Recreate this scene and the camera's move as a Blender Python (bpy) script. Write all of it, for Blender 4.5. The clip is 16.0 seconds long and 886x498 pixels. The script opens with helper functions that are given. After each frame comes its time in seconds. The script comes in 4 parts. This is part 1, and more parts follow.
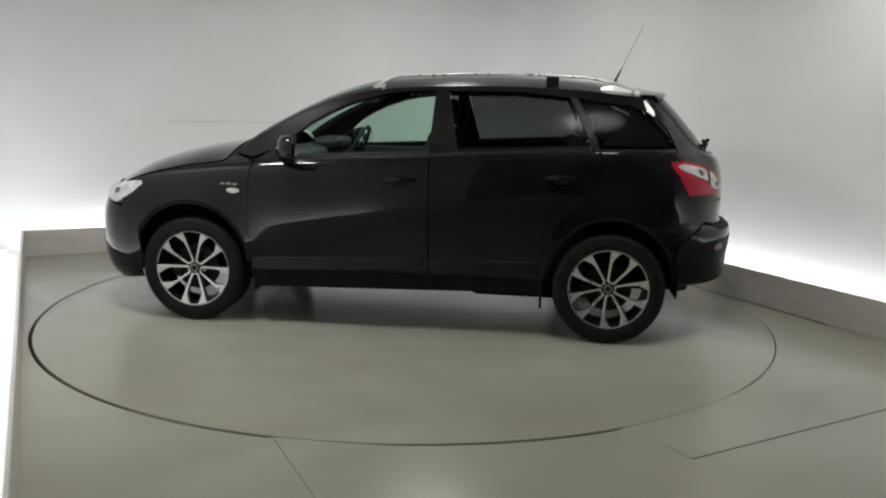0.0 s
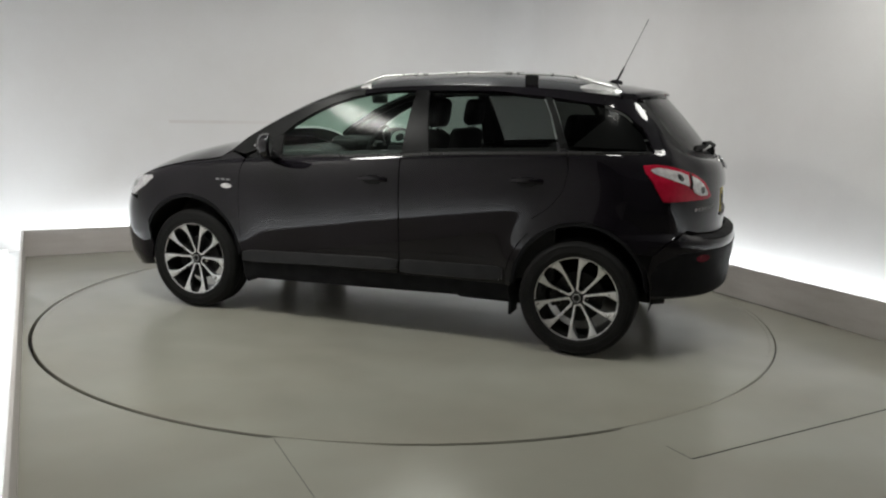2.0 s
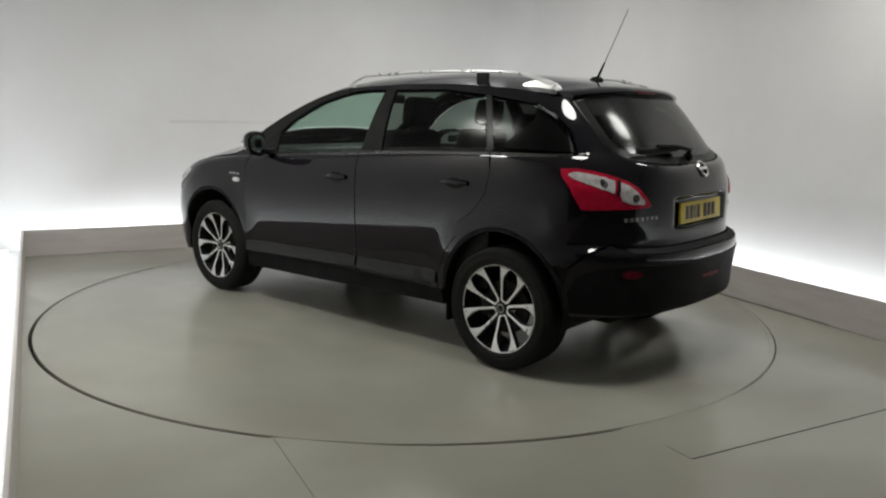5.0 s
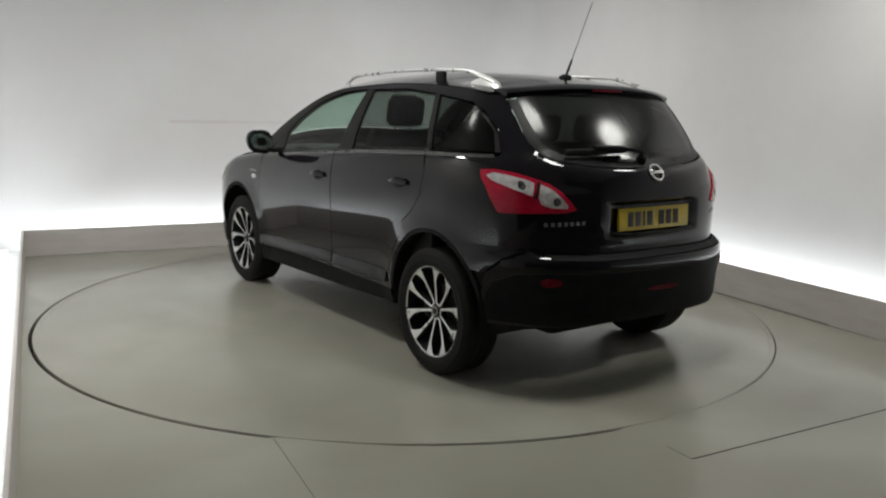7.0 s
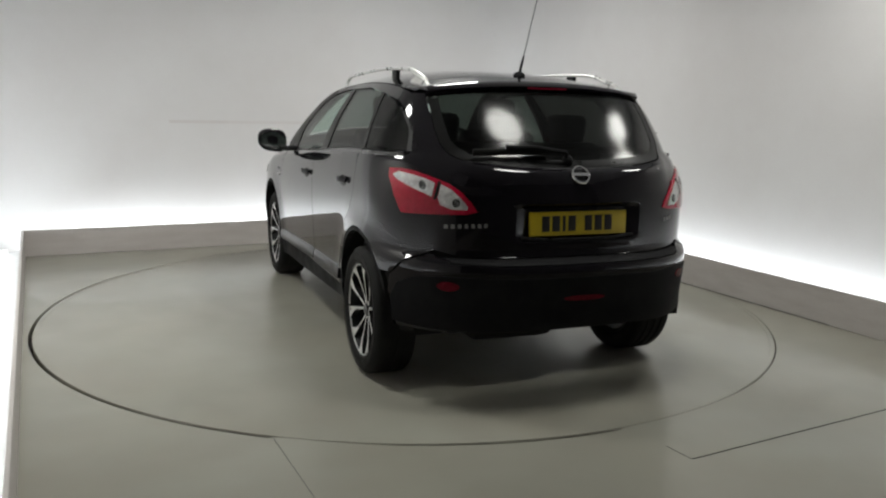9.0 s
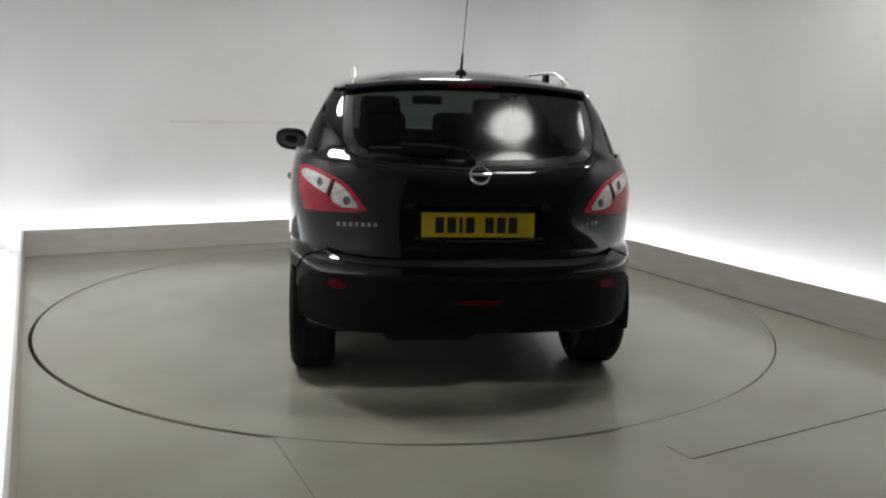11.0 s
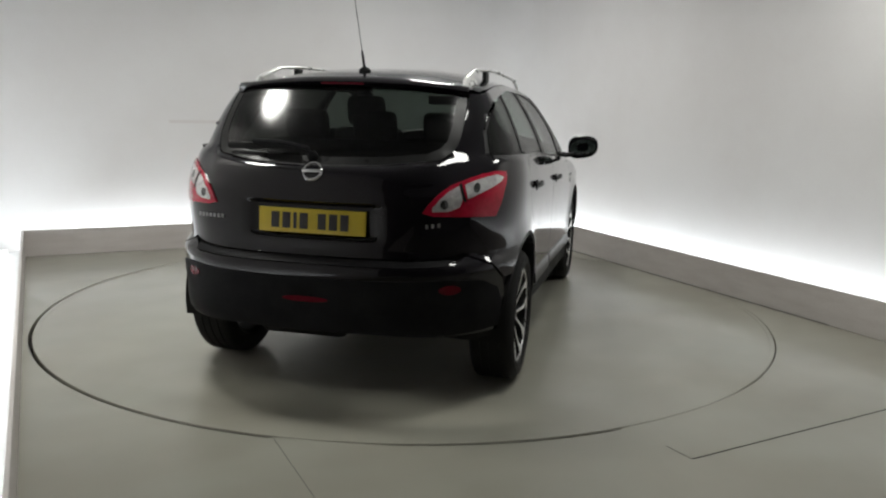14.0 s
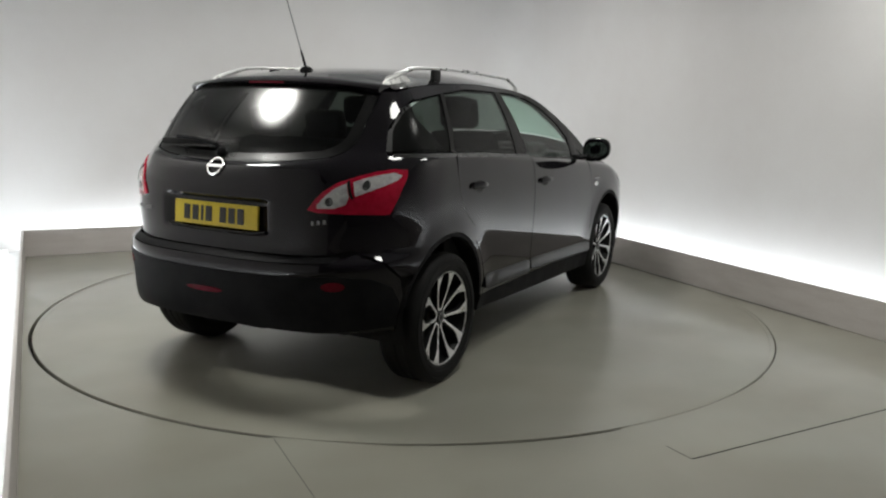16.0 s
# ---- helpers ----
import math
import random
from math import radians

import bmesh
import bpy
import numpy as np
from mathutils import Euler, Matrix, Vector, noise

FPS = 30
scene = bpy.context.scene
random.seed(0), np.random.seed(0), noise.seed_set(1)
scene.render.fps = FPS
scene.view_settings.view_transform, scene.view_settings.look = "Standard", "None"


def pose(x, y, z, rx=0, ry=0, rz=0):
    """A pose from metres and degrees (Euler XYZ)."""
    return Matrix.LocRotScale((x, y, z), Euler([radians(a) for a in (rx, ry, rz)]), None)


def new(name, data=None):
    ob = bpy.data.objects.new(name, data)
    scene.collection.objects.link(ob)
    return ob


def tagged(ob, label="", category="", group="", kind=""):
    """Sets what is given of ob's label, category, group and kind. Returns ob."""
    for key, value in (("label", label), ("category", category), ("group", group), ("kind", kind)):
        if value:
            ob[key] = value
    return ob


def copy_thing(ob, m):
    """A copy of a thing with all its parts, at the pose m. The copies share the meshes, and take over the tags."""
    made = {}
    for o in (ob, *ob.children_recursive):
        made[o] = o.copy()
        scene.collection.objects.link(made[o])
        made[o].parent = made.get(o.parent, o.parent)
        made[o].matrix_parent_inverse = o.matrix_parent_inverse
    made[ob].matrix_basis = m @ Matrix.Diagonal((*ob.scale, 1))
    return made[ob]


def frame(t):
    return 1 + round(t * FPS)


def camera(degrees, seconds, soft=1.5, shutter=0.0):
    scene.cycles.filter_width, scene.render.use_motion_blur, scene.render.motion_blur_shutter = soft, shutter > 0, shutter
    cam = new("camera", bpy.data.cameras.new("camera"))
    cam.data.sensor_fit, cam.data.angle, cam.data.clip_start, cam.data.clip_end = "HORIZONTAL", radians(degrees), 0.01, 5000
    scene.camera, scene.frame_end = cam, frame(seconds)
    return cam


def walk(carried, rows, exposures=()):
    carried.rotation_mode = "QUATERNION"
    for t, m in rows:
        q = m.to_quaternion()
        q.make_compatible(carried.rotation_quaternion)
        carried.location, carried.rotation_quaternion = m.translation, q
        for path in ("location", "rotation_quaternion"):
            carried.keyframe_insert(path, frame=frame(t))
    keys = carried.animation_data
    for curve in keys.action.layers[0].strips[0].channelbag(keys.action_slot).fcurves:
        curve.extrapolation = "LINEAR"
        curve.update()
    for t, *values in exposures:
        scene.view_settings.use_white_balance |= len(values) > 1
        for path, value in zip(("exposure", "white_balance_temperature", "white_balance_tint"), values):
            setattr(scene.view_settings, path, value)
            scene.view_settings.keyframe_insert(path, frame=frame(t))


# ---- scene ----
# A turntable studio: the camera stands still, the car and the disc turn.
cam = camera(57.72, 16.0, soft=2.2)
walk(cam, [(0, pose(0, -5.638, 1.4225, 79.723, -1.380, -2.014)), (16, pose(0, -5.638, 1.4225, 79.723, -1.380, -2.014))])

# the car's heading in degrees over the clip
HEADING = [(t * 0.5, 170.59 - 6.4788 * t * 0.5 - 0.05006 * (t * 0.5) ** 2 + 0.001335 * (t * 0.5) ** 3) for t in range(33)]
AXIS = (0.013, 0.123)          # the turning axis in the car's own plan
ROOM = 24.7                    # turn of the room against the camera's line
RIGHT, BACK, LEFT, FRONT = 2.395, 2.735, 2.487, 6.8
TURN_R = 2.443
KERB_H, GAP, WALL_H = 0.235, 0.42, 3.0
LEFT_END, WHITE_END = -2.75, -4.2   # ends of the left light trough and of the white left wall


# ---- light ----
world = bpy.data.worlds.new("world")
scene.world = world
world.use_nodes = True
world.node_tree.nodes["Background"].inputs[0].default_value = (0.8, 0.85, 0.9, 1)
world.node_tree.nodes["Background"].inputs[1].default_value = 0.02
scene.view_settings.exposure = 0.0

ROOM_M = pose(0, 0, 0, 0, 0, ROOM)


def area(name, m, sx, sy, watts, colour, shape="RECTANGLE"):
    d = bpy.data.lights.new(name, "AREA")
    d.shape, d.size, d.size_y, d.energy, d.color = shape, sx, sy, watts, colour
    ob = new(name, d)
    ob.matrix_world = m
    return ob


COOL = (0.88, 0.96, 1.0)
WARM = (0.958, 0.957, 0.905)
# lamps in the light trough behind the kerb; they shine up the walls
LED = 2.75
zt = 0.07
area("trough_lamp_right", ROOM_M @ pose(RIGHT + 0.215, -1.6, zt, 180, 0, 0), 0.13, 8.6, LED * 8.6, COOL)
area("trough_lamp_back", ROOM_M @ pose(0, BACK + 0.215, zt, 180, 0, 0), 4.6, 0.13, LED * 5.0, COOL)
area("trough_lamp_left", ROOM_M @ pose(-LEFT - 0.215, (LEFT_END + BACK) / 2, zt, 180, 0, 0), 0.13, BACK - LEFT_END, LED * (BACK - LEFT_END), COOL)

# round lamps under the ceiling; the last is added to light the back wall
CEIL_LAMPS = [(2.60, -1.05, 16.0), (0.98, -1.98, 23.5), (-1.74, -1.18, 44.0), (0.25, 1.10, 35.0)]
for lx, ly, watts in CEIL_LAMPS:
    area("ceiling_lamp_light", pose(lx, ly, WALL_H - 0.075), 0.54, 0.54, watts, WARM, "DISK")


# ---- materials ----
def nodes_of(name):
    m = bpy.data.materials.new(name)
    m.use_nodes = True
    nt = m.node_tree
    return m, nt, nt.nodes["Principled BSDF"]


def link(nt, a, b):
    nt.links.new(a, b)


def noise_node(nt, scale, detail=4.0, rough=0.55, space="Object", stretch=(1, 1, 1)):
    co = nt.nodes.new("ShaderNodeTexCoord")
    mp = nt.nodes.new("ShaderNodeMapping")
    mp.inputs["Scale"].default_value = stretch
    n = nt.nodes.new("ShaderNodeTexNoise")
    n.inputs["Scale"].default_value, n.inputs["Detail"].default_value, n.inputs["Roughness"].default_value = scale, detail, rough
    link(nt, co.outputs[space], mp.inputs["Vector"])
    link(nt, mp.outputs["Vector"], n.inputs["Vector"])
    return n


def ramp(nt, src, stops):
    r = nt.nodes.new("ShaderNodeValToRGB")
    r.color_ramp.interpolation = "EASE"
    els = r.color_ramp.elements
    while len(els) < len(stops):
        els.new(0.5)
    for e, (pos, c) in zip(els, stops):
        e.position = pos
        e.color = (*c, 1) if isinstance(c, tuple) else (c, c, c, 1)
    link(nt, src, r.inputs["Fac"])
    return r


def mixed(nt, fac, a, b, kind="MIX"):
    mx = nt.nodes.new("ShaderNodeMix")
    mx.data_type, mx.blend_type = "RGBA", kind
    for s, k in ((fac, 0), (a, 6), (b, 7)):
        if isinstance(s, (int, float)):
            mx.inputs[k].default_value = s
        elif isinstance(s, tuple):
            mx.inputs[k].default_value = (*s, 1)
        else:
            link(nt, s, mx.inputs[k])
    return mx.outputs[2]


def bumped(nt, b, src, strength, distance):
    bp = nt.nodes.new("ShaderNodeBump")
    bp.inputs["Strength"].default_value, bp.inputs["Distance"].default_value = strength, distance
    link(nt, src, bp.inputs["Height"])
    link(nt, bp.outputs["Normal"], b.inputs["Normal"])


def worn(name, low, high, rough, scale=3.0, fine=60.0, bump=0.15, depth=0.002, metal=0.0, coat=0.0, spread=0.08, space="Object", stretch=(1, 1, 1), spec=0.5):
    """A surface whose colour wanders between low and high at two scales, with fine relief."""
    m, nt, b = nodes_of(name)
    big = noise_node(nt, scale, 5, 0.6, space, stretch)
    small = noise_node(nt, fine, 3, 0.6, space)
    r = ramp(nt, big.outputs["Fac"], [(0.32, low), (0.68, high)])
    c = mixed(nt, 0.25, r.outputs["Color"], ramp(nt, small.outputs["Fac"], [(0.3, low), (0.7, high)]).outputs["Color"])
    link(nt, c, b.inputs["Base Color"])
    rr = ramp(nt, big.outputs["Fac"], [(0.3, max(0.02, rough - spread)), (0.7, min(1.0, rough + spread))])
    link(nt, rr.outputs["Color"], b.inputs["Roughness"])
    b.inputs["Metallic"].default_value = metal
    b.inputs["Specular IOR Level"].default_value = spec
    b.inputs["Coat Weight"].default_value = coat
    b.inputs["Coat Roughness"].default_value = 0.06
    if bump:
        bumped(nt, b, small.outputs["Fac"], bump, depth)
    return m


def painted_floor(name, space):
    """Grey floor paint with grime, faint scuffs and tyre smears."""
    m, nt, b = nodes_of(name)
    big = noise_node(nt, 0.8, 1, 0.4, space)
    mid = noise_node(nt, 2.2, 1, 0.4, space, (1, 1.5, 1))
    base = ramp(nt, big.outputs["Fac"], [(0.25, (0.305, 0.306, 0.262)), (0.75, (0.370, 0.372, 0.321))]).outputs["Color"]
    scuff = ramp(nt, mid.outputs["Fac"], [(0.20, 0.0), (0.80, 0.32)]).outputs["Color"]
    c = mixed(nt, scuff, base, (0.26, 0.245, 0.21))
    brown = ramp(nt, noise_node(nt, 1.1, 1, 0.4, space).outputs["Fac"], [(0.0, 0.0), (1.0, 0.30)]).outputs["Color"]
    c = mixed(nt, brown, c, (0.27, 0.22, 0.16))
    link(nt, c, b.inputs["Base Color"])
    b.inputs["Roughness"].default_value = 0.235
    gloss = ramp(nt, noise_node(nt, 1.7, 3, 0.5, space).outputs["Fac"], [(0.28, 0.22), (0.72, 0.78)])
    link(nt, gloss.outputs["Color"], b.inputs["Specular IOR Level"])
    return m


FLOOR = painted_floor("floor_paint", "Object")
DISC = painted_floor("disc_paint", "Object")
WALL = worn("wall_paint", (0.74, 0.72, 0.715), (0.80, 0.79, 0.79), 0.75, 0.7, 120, 0.05, 0.001)
KERB = worn("kerb_paint", (0.54, 0.50, 0.475), (0.62, 0.585, 0.56), 0.5, 2.5, 80, 0.08, 0.001, stretch=(1, 1, 5))
CEIL = worn("ceiling_paint", (0.34, 0.335, 0.33), (0.42, 0.415, 0.41), 0.85, 1.0, 100, 0.05)
DRAPE = worn("dark_grey_drape", (0.10, 0.098, 0.098), (0.16, 0.157, 0.157), 0.9, 2.0, 150, 0.2, stretch=(4, 4, 0.4))
DARK_GAP = worn("dark_gap", (0.010, 0.009, 0.008), (0.02, 0.019, 0.017), 0.9)
TROUGH = worn("trough_paint", (0.72, 0.72, 0.72), (0.80, 0.80, 0.80), 0.8)


# ---- building helpers ----
def curve(pts, x):
    """A smooth line through (x, value) pairs in rising x."""
    n = len(pts)
    if x <= pts[0][0]:
        return pts[0][1]
    if x >= pts[-1][0]:
        return pts[-1][1]
    i = 0
    while x > pts[i + 1][0]:
        i += 1

    def slope(k):
        if k <= 0 or k >= n - 1:
            j = min(max(k, 0), n - 2) if k <= 0 else n - 2
            return (pts[j + 1][1] - pts[j][1]) / (pts[j + 1][0] - pts[j][0])
        return (pts[k + 1][1] - pts[k - 1][1]) / (pts[k + 1][0] - pts[k - 1][0])
    (x0, y0), (x1, y1) = pts[i], pts[i + 1]
    h = x1 - x0
    u = (x - x0) / h
    a, b = slope(i) * h, slope(i + 1) * h
    return (2 * u ** 3 - 3 * u ** 2 + 1) * y0 + (u ** 3 - 2 * u ** 2 + u) * a + (3 * u ** 2 - 2 * u ** 3) * y1 + (u ** 3 - u ** 2) * b


def mesh_of(name, bm, mat, smooth=True):
    me = bpy.data.meshes.new(name)
    bm.normal_update()
    bm.to_mesh(me)
    bm.free()
    for m in (mat if isinstance(mat, (list, tuple)) else [mat]):
        me.materials.append(m)
    if smooth:
        for f in me.polygons:
            f.use_smooth = True
    return me


def part(name, bm, mat, parent=None, label="", smooth=True, m=None, sharp=35):
    me = mesh_of(name, bm, mat, smooth)
    if smooth:
        me.set_sharp_from_angle(angle=radians(sharp))
    ob = new(name, me)
    if parent is not None:
        ob.parent = parent
    if m is not None:
        ob.matrix_local = m
    if label:
        ob["label"] = label
    return ob


def add_box(bm, x0, x1, y0, y1, z0, z1, bevel=0.0, m=None):
    g = bmesh.ops.create_cube(bm, size=1)
    vs = g["verts"]
    for v in vs:
        v.co = Vector(((x0 + x1) / 2 + v.co.x * (x1 - x0), (y0 + y1) / 2 + v.co.y * (y1 - y0), (z0 + z1) / 2 + v.co.z * (z1 - z0)))
    if bevel:
        es = list({e for v in vs for e in v.link_edges})
        r = bmesh.ops.bevel(bm, geom=es, offset=bevel, segments=2, profile=0.6, affect="EDGES")
        vs = list({v for f in r["faces"] for v in f.verts} | {v for v in vs if v.is_valid})
    if m is not None:
        bmesh.ops.transform(bm, matrix=m, verts=vs)
    return vs


def boxed(x0, x1, y0, y1, z0, z1, bevel=0.0):
    bm = bmesh.new()
    add_box(bm, x0, x1, y0, y1, z0, z1, bevel)
    return bm


def setting(name, bm, mat, label, smooth=False, m=ROOM_M):
    ob = part(name, bm, mat, None, "", smooth)
    ob.matrix_world = m
    return tagged(ob, label, name.split("_")[0], "", "structure")


# ---- the room ----
def ring_faces(bm, r0, r1, z, n=160):
    a = [bm.verts.new((r0 * math.cos(i * 2 * math.pi / n), r0 * math.sin(i * 2 * math.pi / n), z)) for i in range(n)]
    b = [bm.verts.new((r1 * math.cos(i * 2 * math.pi / n), r1 * math.sin(i * 2 * math.pi / n), z)) for i in range(n)]
    for i in range(n):
        j = (i + 1) % n
        bm.faces.new((a[i], b[i], b[j], a[j]))
    return a, b


# gap round the disc: degrees on from the long floor joint, metres
GAPS = [(0, 0.020), (0.8, 0.002), (7, 0.003), (14, 0.013), (36, 0.018), (38, 0.0005), (54, 0.0005), (60, 0.005), (88, 0.006), (96, 0.003), (130, 0.004), (170, 0.006), (230, 0.010), (270, 0.015), (300, 0.020), (360, 0.020)]


def build_floor():
    """The fixed floor: one sheet with a round hole for the disc."""
    bm = bmesh.new()
    n = 360
    a, b = ring_faces(bm, TURN_R - 0.004, TURN_R + 0.10, 0.0, n)
    for v in a:  # the floor plates meet the disc with gaps of uneven width
        deg = (math.degrees(math.atan2(v.co.y, v.co.x)) + ROOM + 104) % 360
        v.co *= 1 + curve(GAPS, deg) / TURN_R
    lower = [bm.verts.new((v.co.x, v.co.y, -0.05)) for v in a]
    for i in range(n):
        j = (i + 1) % n
        bm.faces.new((a[j], lower[j], lower[i], a[i]))
    # outwards to the room's rectangle
    x0, x1, y0, y1 = -LEFT - GAP - 0.3, RIGHT + GAP + 0.3, -FRONT - 0.3, BACK + GAP + 0.3
    out = []
    for v in b:
        d = Vector((v.co.x, v.co.y))
        k = min((x1 if d.x > 0 else x0) / d.x if abs(d.x) > 1e-6 else 1e9, (y1 if d.y > 0 else y0) / d.y if abs(d.y) > 1e-6 else 1e9)
        out.append(bm.verts.new((d.x * k, d.y * k, 0)))
    for i in range(n):
        j = (i + 1) % n
        bm.faces.new((b[i], out[i], out[j], b[j]))
    return bm


setting("floor", build_floor(), FLOOR, "grey painted studio floor, scuffed and slightly glossy")
bm = bmesh.new()
bmesh.ops.create_circle(bm, cap_ends=True, segments=96, radius=TURN_R + 0.25)
setting("floor_pit", bm, DARK_GAP, "dark pit below the turning disc", m=pose(0, 0, -0.06))


def build_turntable():
    bm = bmesh.new()
    n = 200
    r = TURN_R - 0.004
    c = bm.verts.new((0, 0, 0))
    rings = []
    for rr, z in ((r * 0.5, 0), (r - 0.004, 0), (r, -0.004), (r, -0.04)):
        rings.append([bm.verts.new((rr * math.cos(i * 2 * math.pi / n), rr * math.sin(i * 2 * math.pi / n), z)) for i in range(n)])
    for i in range(n):
        j = (i + 1) % n
        bm.faces.new((c, rings[0][i], rings[0][j]))
        for a, b in zip(rings, rings[1:]):
            bm.faces.new((a[i], b[i], b[j], a[j]))
    return bm


turntable = tagged(part("turntable", build_turntable(), DISC, None, "", True), "round grey painted turntable flush with the studio floor", "turntable")
bm = bmesh.new()
lip = TURN_R - 0.004
inner, outer = ring_faces(bm, lip - 0.030, lip - 0.003, 0.0018, 200)
for ring, r, z in ((inner, lip - 0.0315, -0.002), (outer, lip, -0.004)):
    low = [bm.verts.new((r * math.cos(i * 2 * math.pi / 200), r * math.sin(i * 2 * math.pi / 200), z)) for i in range(200)]
    for i in range(200):
        bm.faces.new((ring[i], ring[(i + 1) % 200], low[(i + 1) % 200], low[i]))
bmesh.ops.recalc_face_normals(bm, faces=bm.faces[:])
part("rim", bm, DISC, turntable, "painted edging ring of the disc")


def wall_box(name, x0, x1, y0, y1, z0, z1, mat, label, bevel=0.0):
    return setting(name, boxed(x0, x1, y0, y1, z0, z1, bevel), mat, label)


XL, XR, YB, YF = -LEFT - GAP, RIGHT + GAP, BACK + GAP, -FRONT
wall_box("kerb_right", RIGHT, RIGHT + 0.018, YF, BACK, 0.0006, KERB_H + 0.014, KERB, "low beige-grey upstand along the wall, light trough behind it", 0.004)
wall_box("kerb_back", -LEFT, RIGHT + 0.018, BACK + 0.002, BACK + 0.018, 0.0006, KERB_H, KERB, "low beige-grey upstand along the wall, light trough behind it", 0.004)
wall_box("kerb_left", -LEFT - 0.018, -LEFT, YF, BACK + 0.018, 0.0006, KERB_H, KERB, "low pale upstand along the wall, light trough behind it", 0.004)
wall_box("ceiling", XL - 0.2, XR + 0.2, YF - 0.2, YB + 0.2, WALL_H, WALL_H + 0.1, CEIL, "plain grey studio ceiling")
wall_box("wall_front", XL - 0.2, XR + 0.2, YF - 0.2, YF, 0, WALL_H, DRAPE, "dark grey studio wall behind the camera")
wall_box("wall_side", XL, XL + 0.118, YF, WHITE_END, 0, WALL_H, DRAPE, "dark grey stretch of studio wall beside the camera")


def build_cove():
    """The studio's white walls as one sheet with a rounded corner, thick."""
    bm = bmesh.new()
    path = []
    rc = 0.55
    path.append((XL, WHITE_END))
    for i in range(13):
        a = math.pi - i / 12 * math.pi / 2
        path.append((XL + rc + rc * math.cos(a), YB - rc + rc * math.sin(a)))
    for i in range(13):
        a = math.pi / 2 - i / 12 * math.pi / 2
        path.append((XR - rc + rc * math.cos(a), YB - rc + rc * math.sin(a)))
    path.append((XR, YF))
    lo = [bm.verts.new((x, y, 0)) for x, y in path]
    hi = [bm.verts.new((x, y, WALL_H)) for x, y in path]
    for i in range(len(path) - 1):
        bm.faces.new((lo[i], hi[i], hi[i + 1], lo[i + 1]))
    bmesh.ops.recalc_face_normals(bm, faces=bm.faces[:])
    bmesh.ops.solidify(bm, geom=bm.faces[:], thickness=0.12)
    return bm


setting("wall_cove", build_cove(), WALL, "off-white studio wall with rounded corners, lit from below", True)
# ---- the car's outer surface, in metres: x forward, y to its left, z up ----
BELT = [(-2.1, 1.124), (-1.65, 1.128), (-1.0, 1.118), (-0.35, 1.075), (0.35, 1.015), (1.0, 0.970), (1.5, 0.91), (2.1, 0.80)]
HALF = [(0.10, 0.79), (0.25, 0.846), (0.35, 0.863), (0.50, 0.8735), (0.60, 0.8785), (0.70, 0.8830), (0.78, 0.8862), (0.86, 0.8872), (0.94, 0.8840), (1.02, 0.8760), (1.10, 0.8640), (1.22, 0.840)]
REAR_X = [(0.20, -1.878), (0.30, -2.038), (0.38, -2.100), (0.50, -2.113), (0.60, -2.124), (0.665, -2.128), (0.692, -2.118), (0.708, -2.090), (0.720, -2.062), (0.735, -2.058), (0.76, -2.058), (0.84, -2.058), (0.92, -2.056), (1.00, -2.049), (1.05, -2.040),
          (1.085, -2.027), (1.105, -2.012), (1.116, -1.992), (1.126, -1.972), (1.17, -1.925), (1.235, -1.874), (1.30, -1.817), (1.40, -1.724), (1.50, -1.622), (1.56, -1.558)]
SOFTEN = [(1.00, 0.0), (1.05, 0.018), (1.085, 0.028), (1.105, 0.028), (1.116, 0.018), (1.126, 0.007), (1.17, 0.0)]
RIDGE_LIFT = [(0, 0.0), (14, 0.006), (22.5, 0.015), (33.5, 0.031), (38, 0.050), (45, 0.070)]
NOSE_X = [(0.16, 1.90), (0.25, 2.08), (0.40, 2.145), (0.60, 2.145), (0.72, 2.12), (0.82, 2.07), (0.90, 2.00), (1.00, 1.86), (1.2, 1.45)]
TOP_EDGE = [(-1.75, 1.41), (-1.60, 1.440), (-1.35, 1.475), (-1.0, 1.502), (-0.5, 1.512), (0.0, 1.492), (0.20, 1.468), (0.35, 1.432), (0.54, 1.360), (0.73, 1.270),
            (0.93, 1.155), (1.03, 1.075), (1.12, 1.022), (1.4, 0.978), (1.7, 0.900), (1.9, 0.805), (2.02, 0.735)]
CROWN = [(-1.7, 0.060), (-1.35, 0.078), (-0.5, 0.085), (0.2, 0.090), (0.5, 0.095), (0.95, 0.100), (1.12, 0.122), (1.4, 0.115), (1.7, 0.115), (1.9, 0.12), (2.05, 0.11)]
CORNER_R = [(0.2, 0.70), (1.05, 0.72), (1.20, 0.60), (1.35, 0.42), (1.5, 0.28)]
NR, NF, NOSE_L = 2.6, 2.6, 0.55
AXLE, WHEEL_Z, TYRE_R = 1.315, 0.338, 0.340


def full_width(x, z):
    zb = curve(BELT, x)
    taper = 1 - 0.004 * ((x + 0.1) / 1.4) ** 2
    if z <= zb:
        w = curve(HALF, z + 0.10 * (min(0.9, max(-0.9, x)) + 0.2))
        if z > zb - 0.10:
            w -= 0.006 * (1 - (zb - z) / 0.10) ** 2
        for ax in (AXLE, -AXLE):
            r = math.hypot(x - ax, z - 0.35)
            w += 0.015 * math.exp(-((r - 0.385) / 0.085) ** 2)
    else:
        d = z - zb
        w = curve(HALF, zb + 0.10 * (min(0.9, max(-0.9, x)) + 0.2)) - 0.006
        k = min(1.0, d / 0.046)
        w -= 0.027 * (1 - math.sqrt(max(0.0, 1 - k * k))) + 0.325 * d + (0.52 - 0.24 * step_up((x + 0.3) / 0.8)) * d * d
    return w * taper


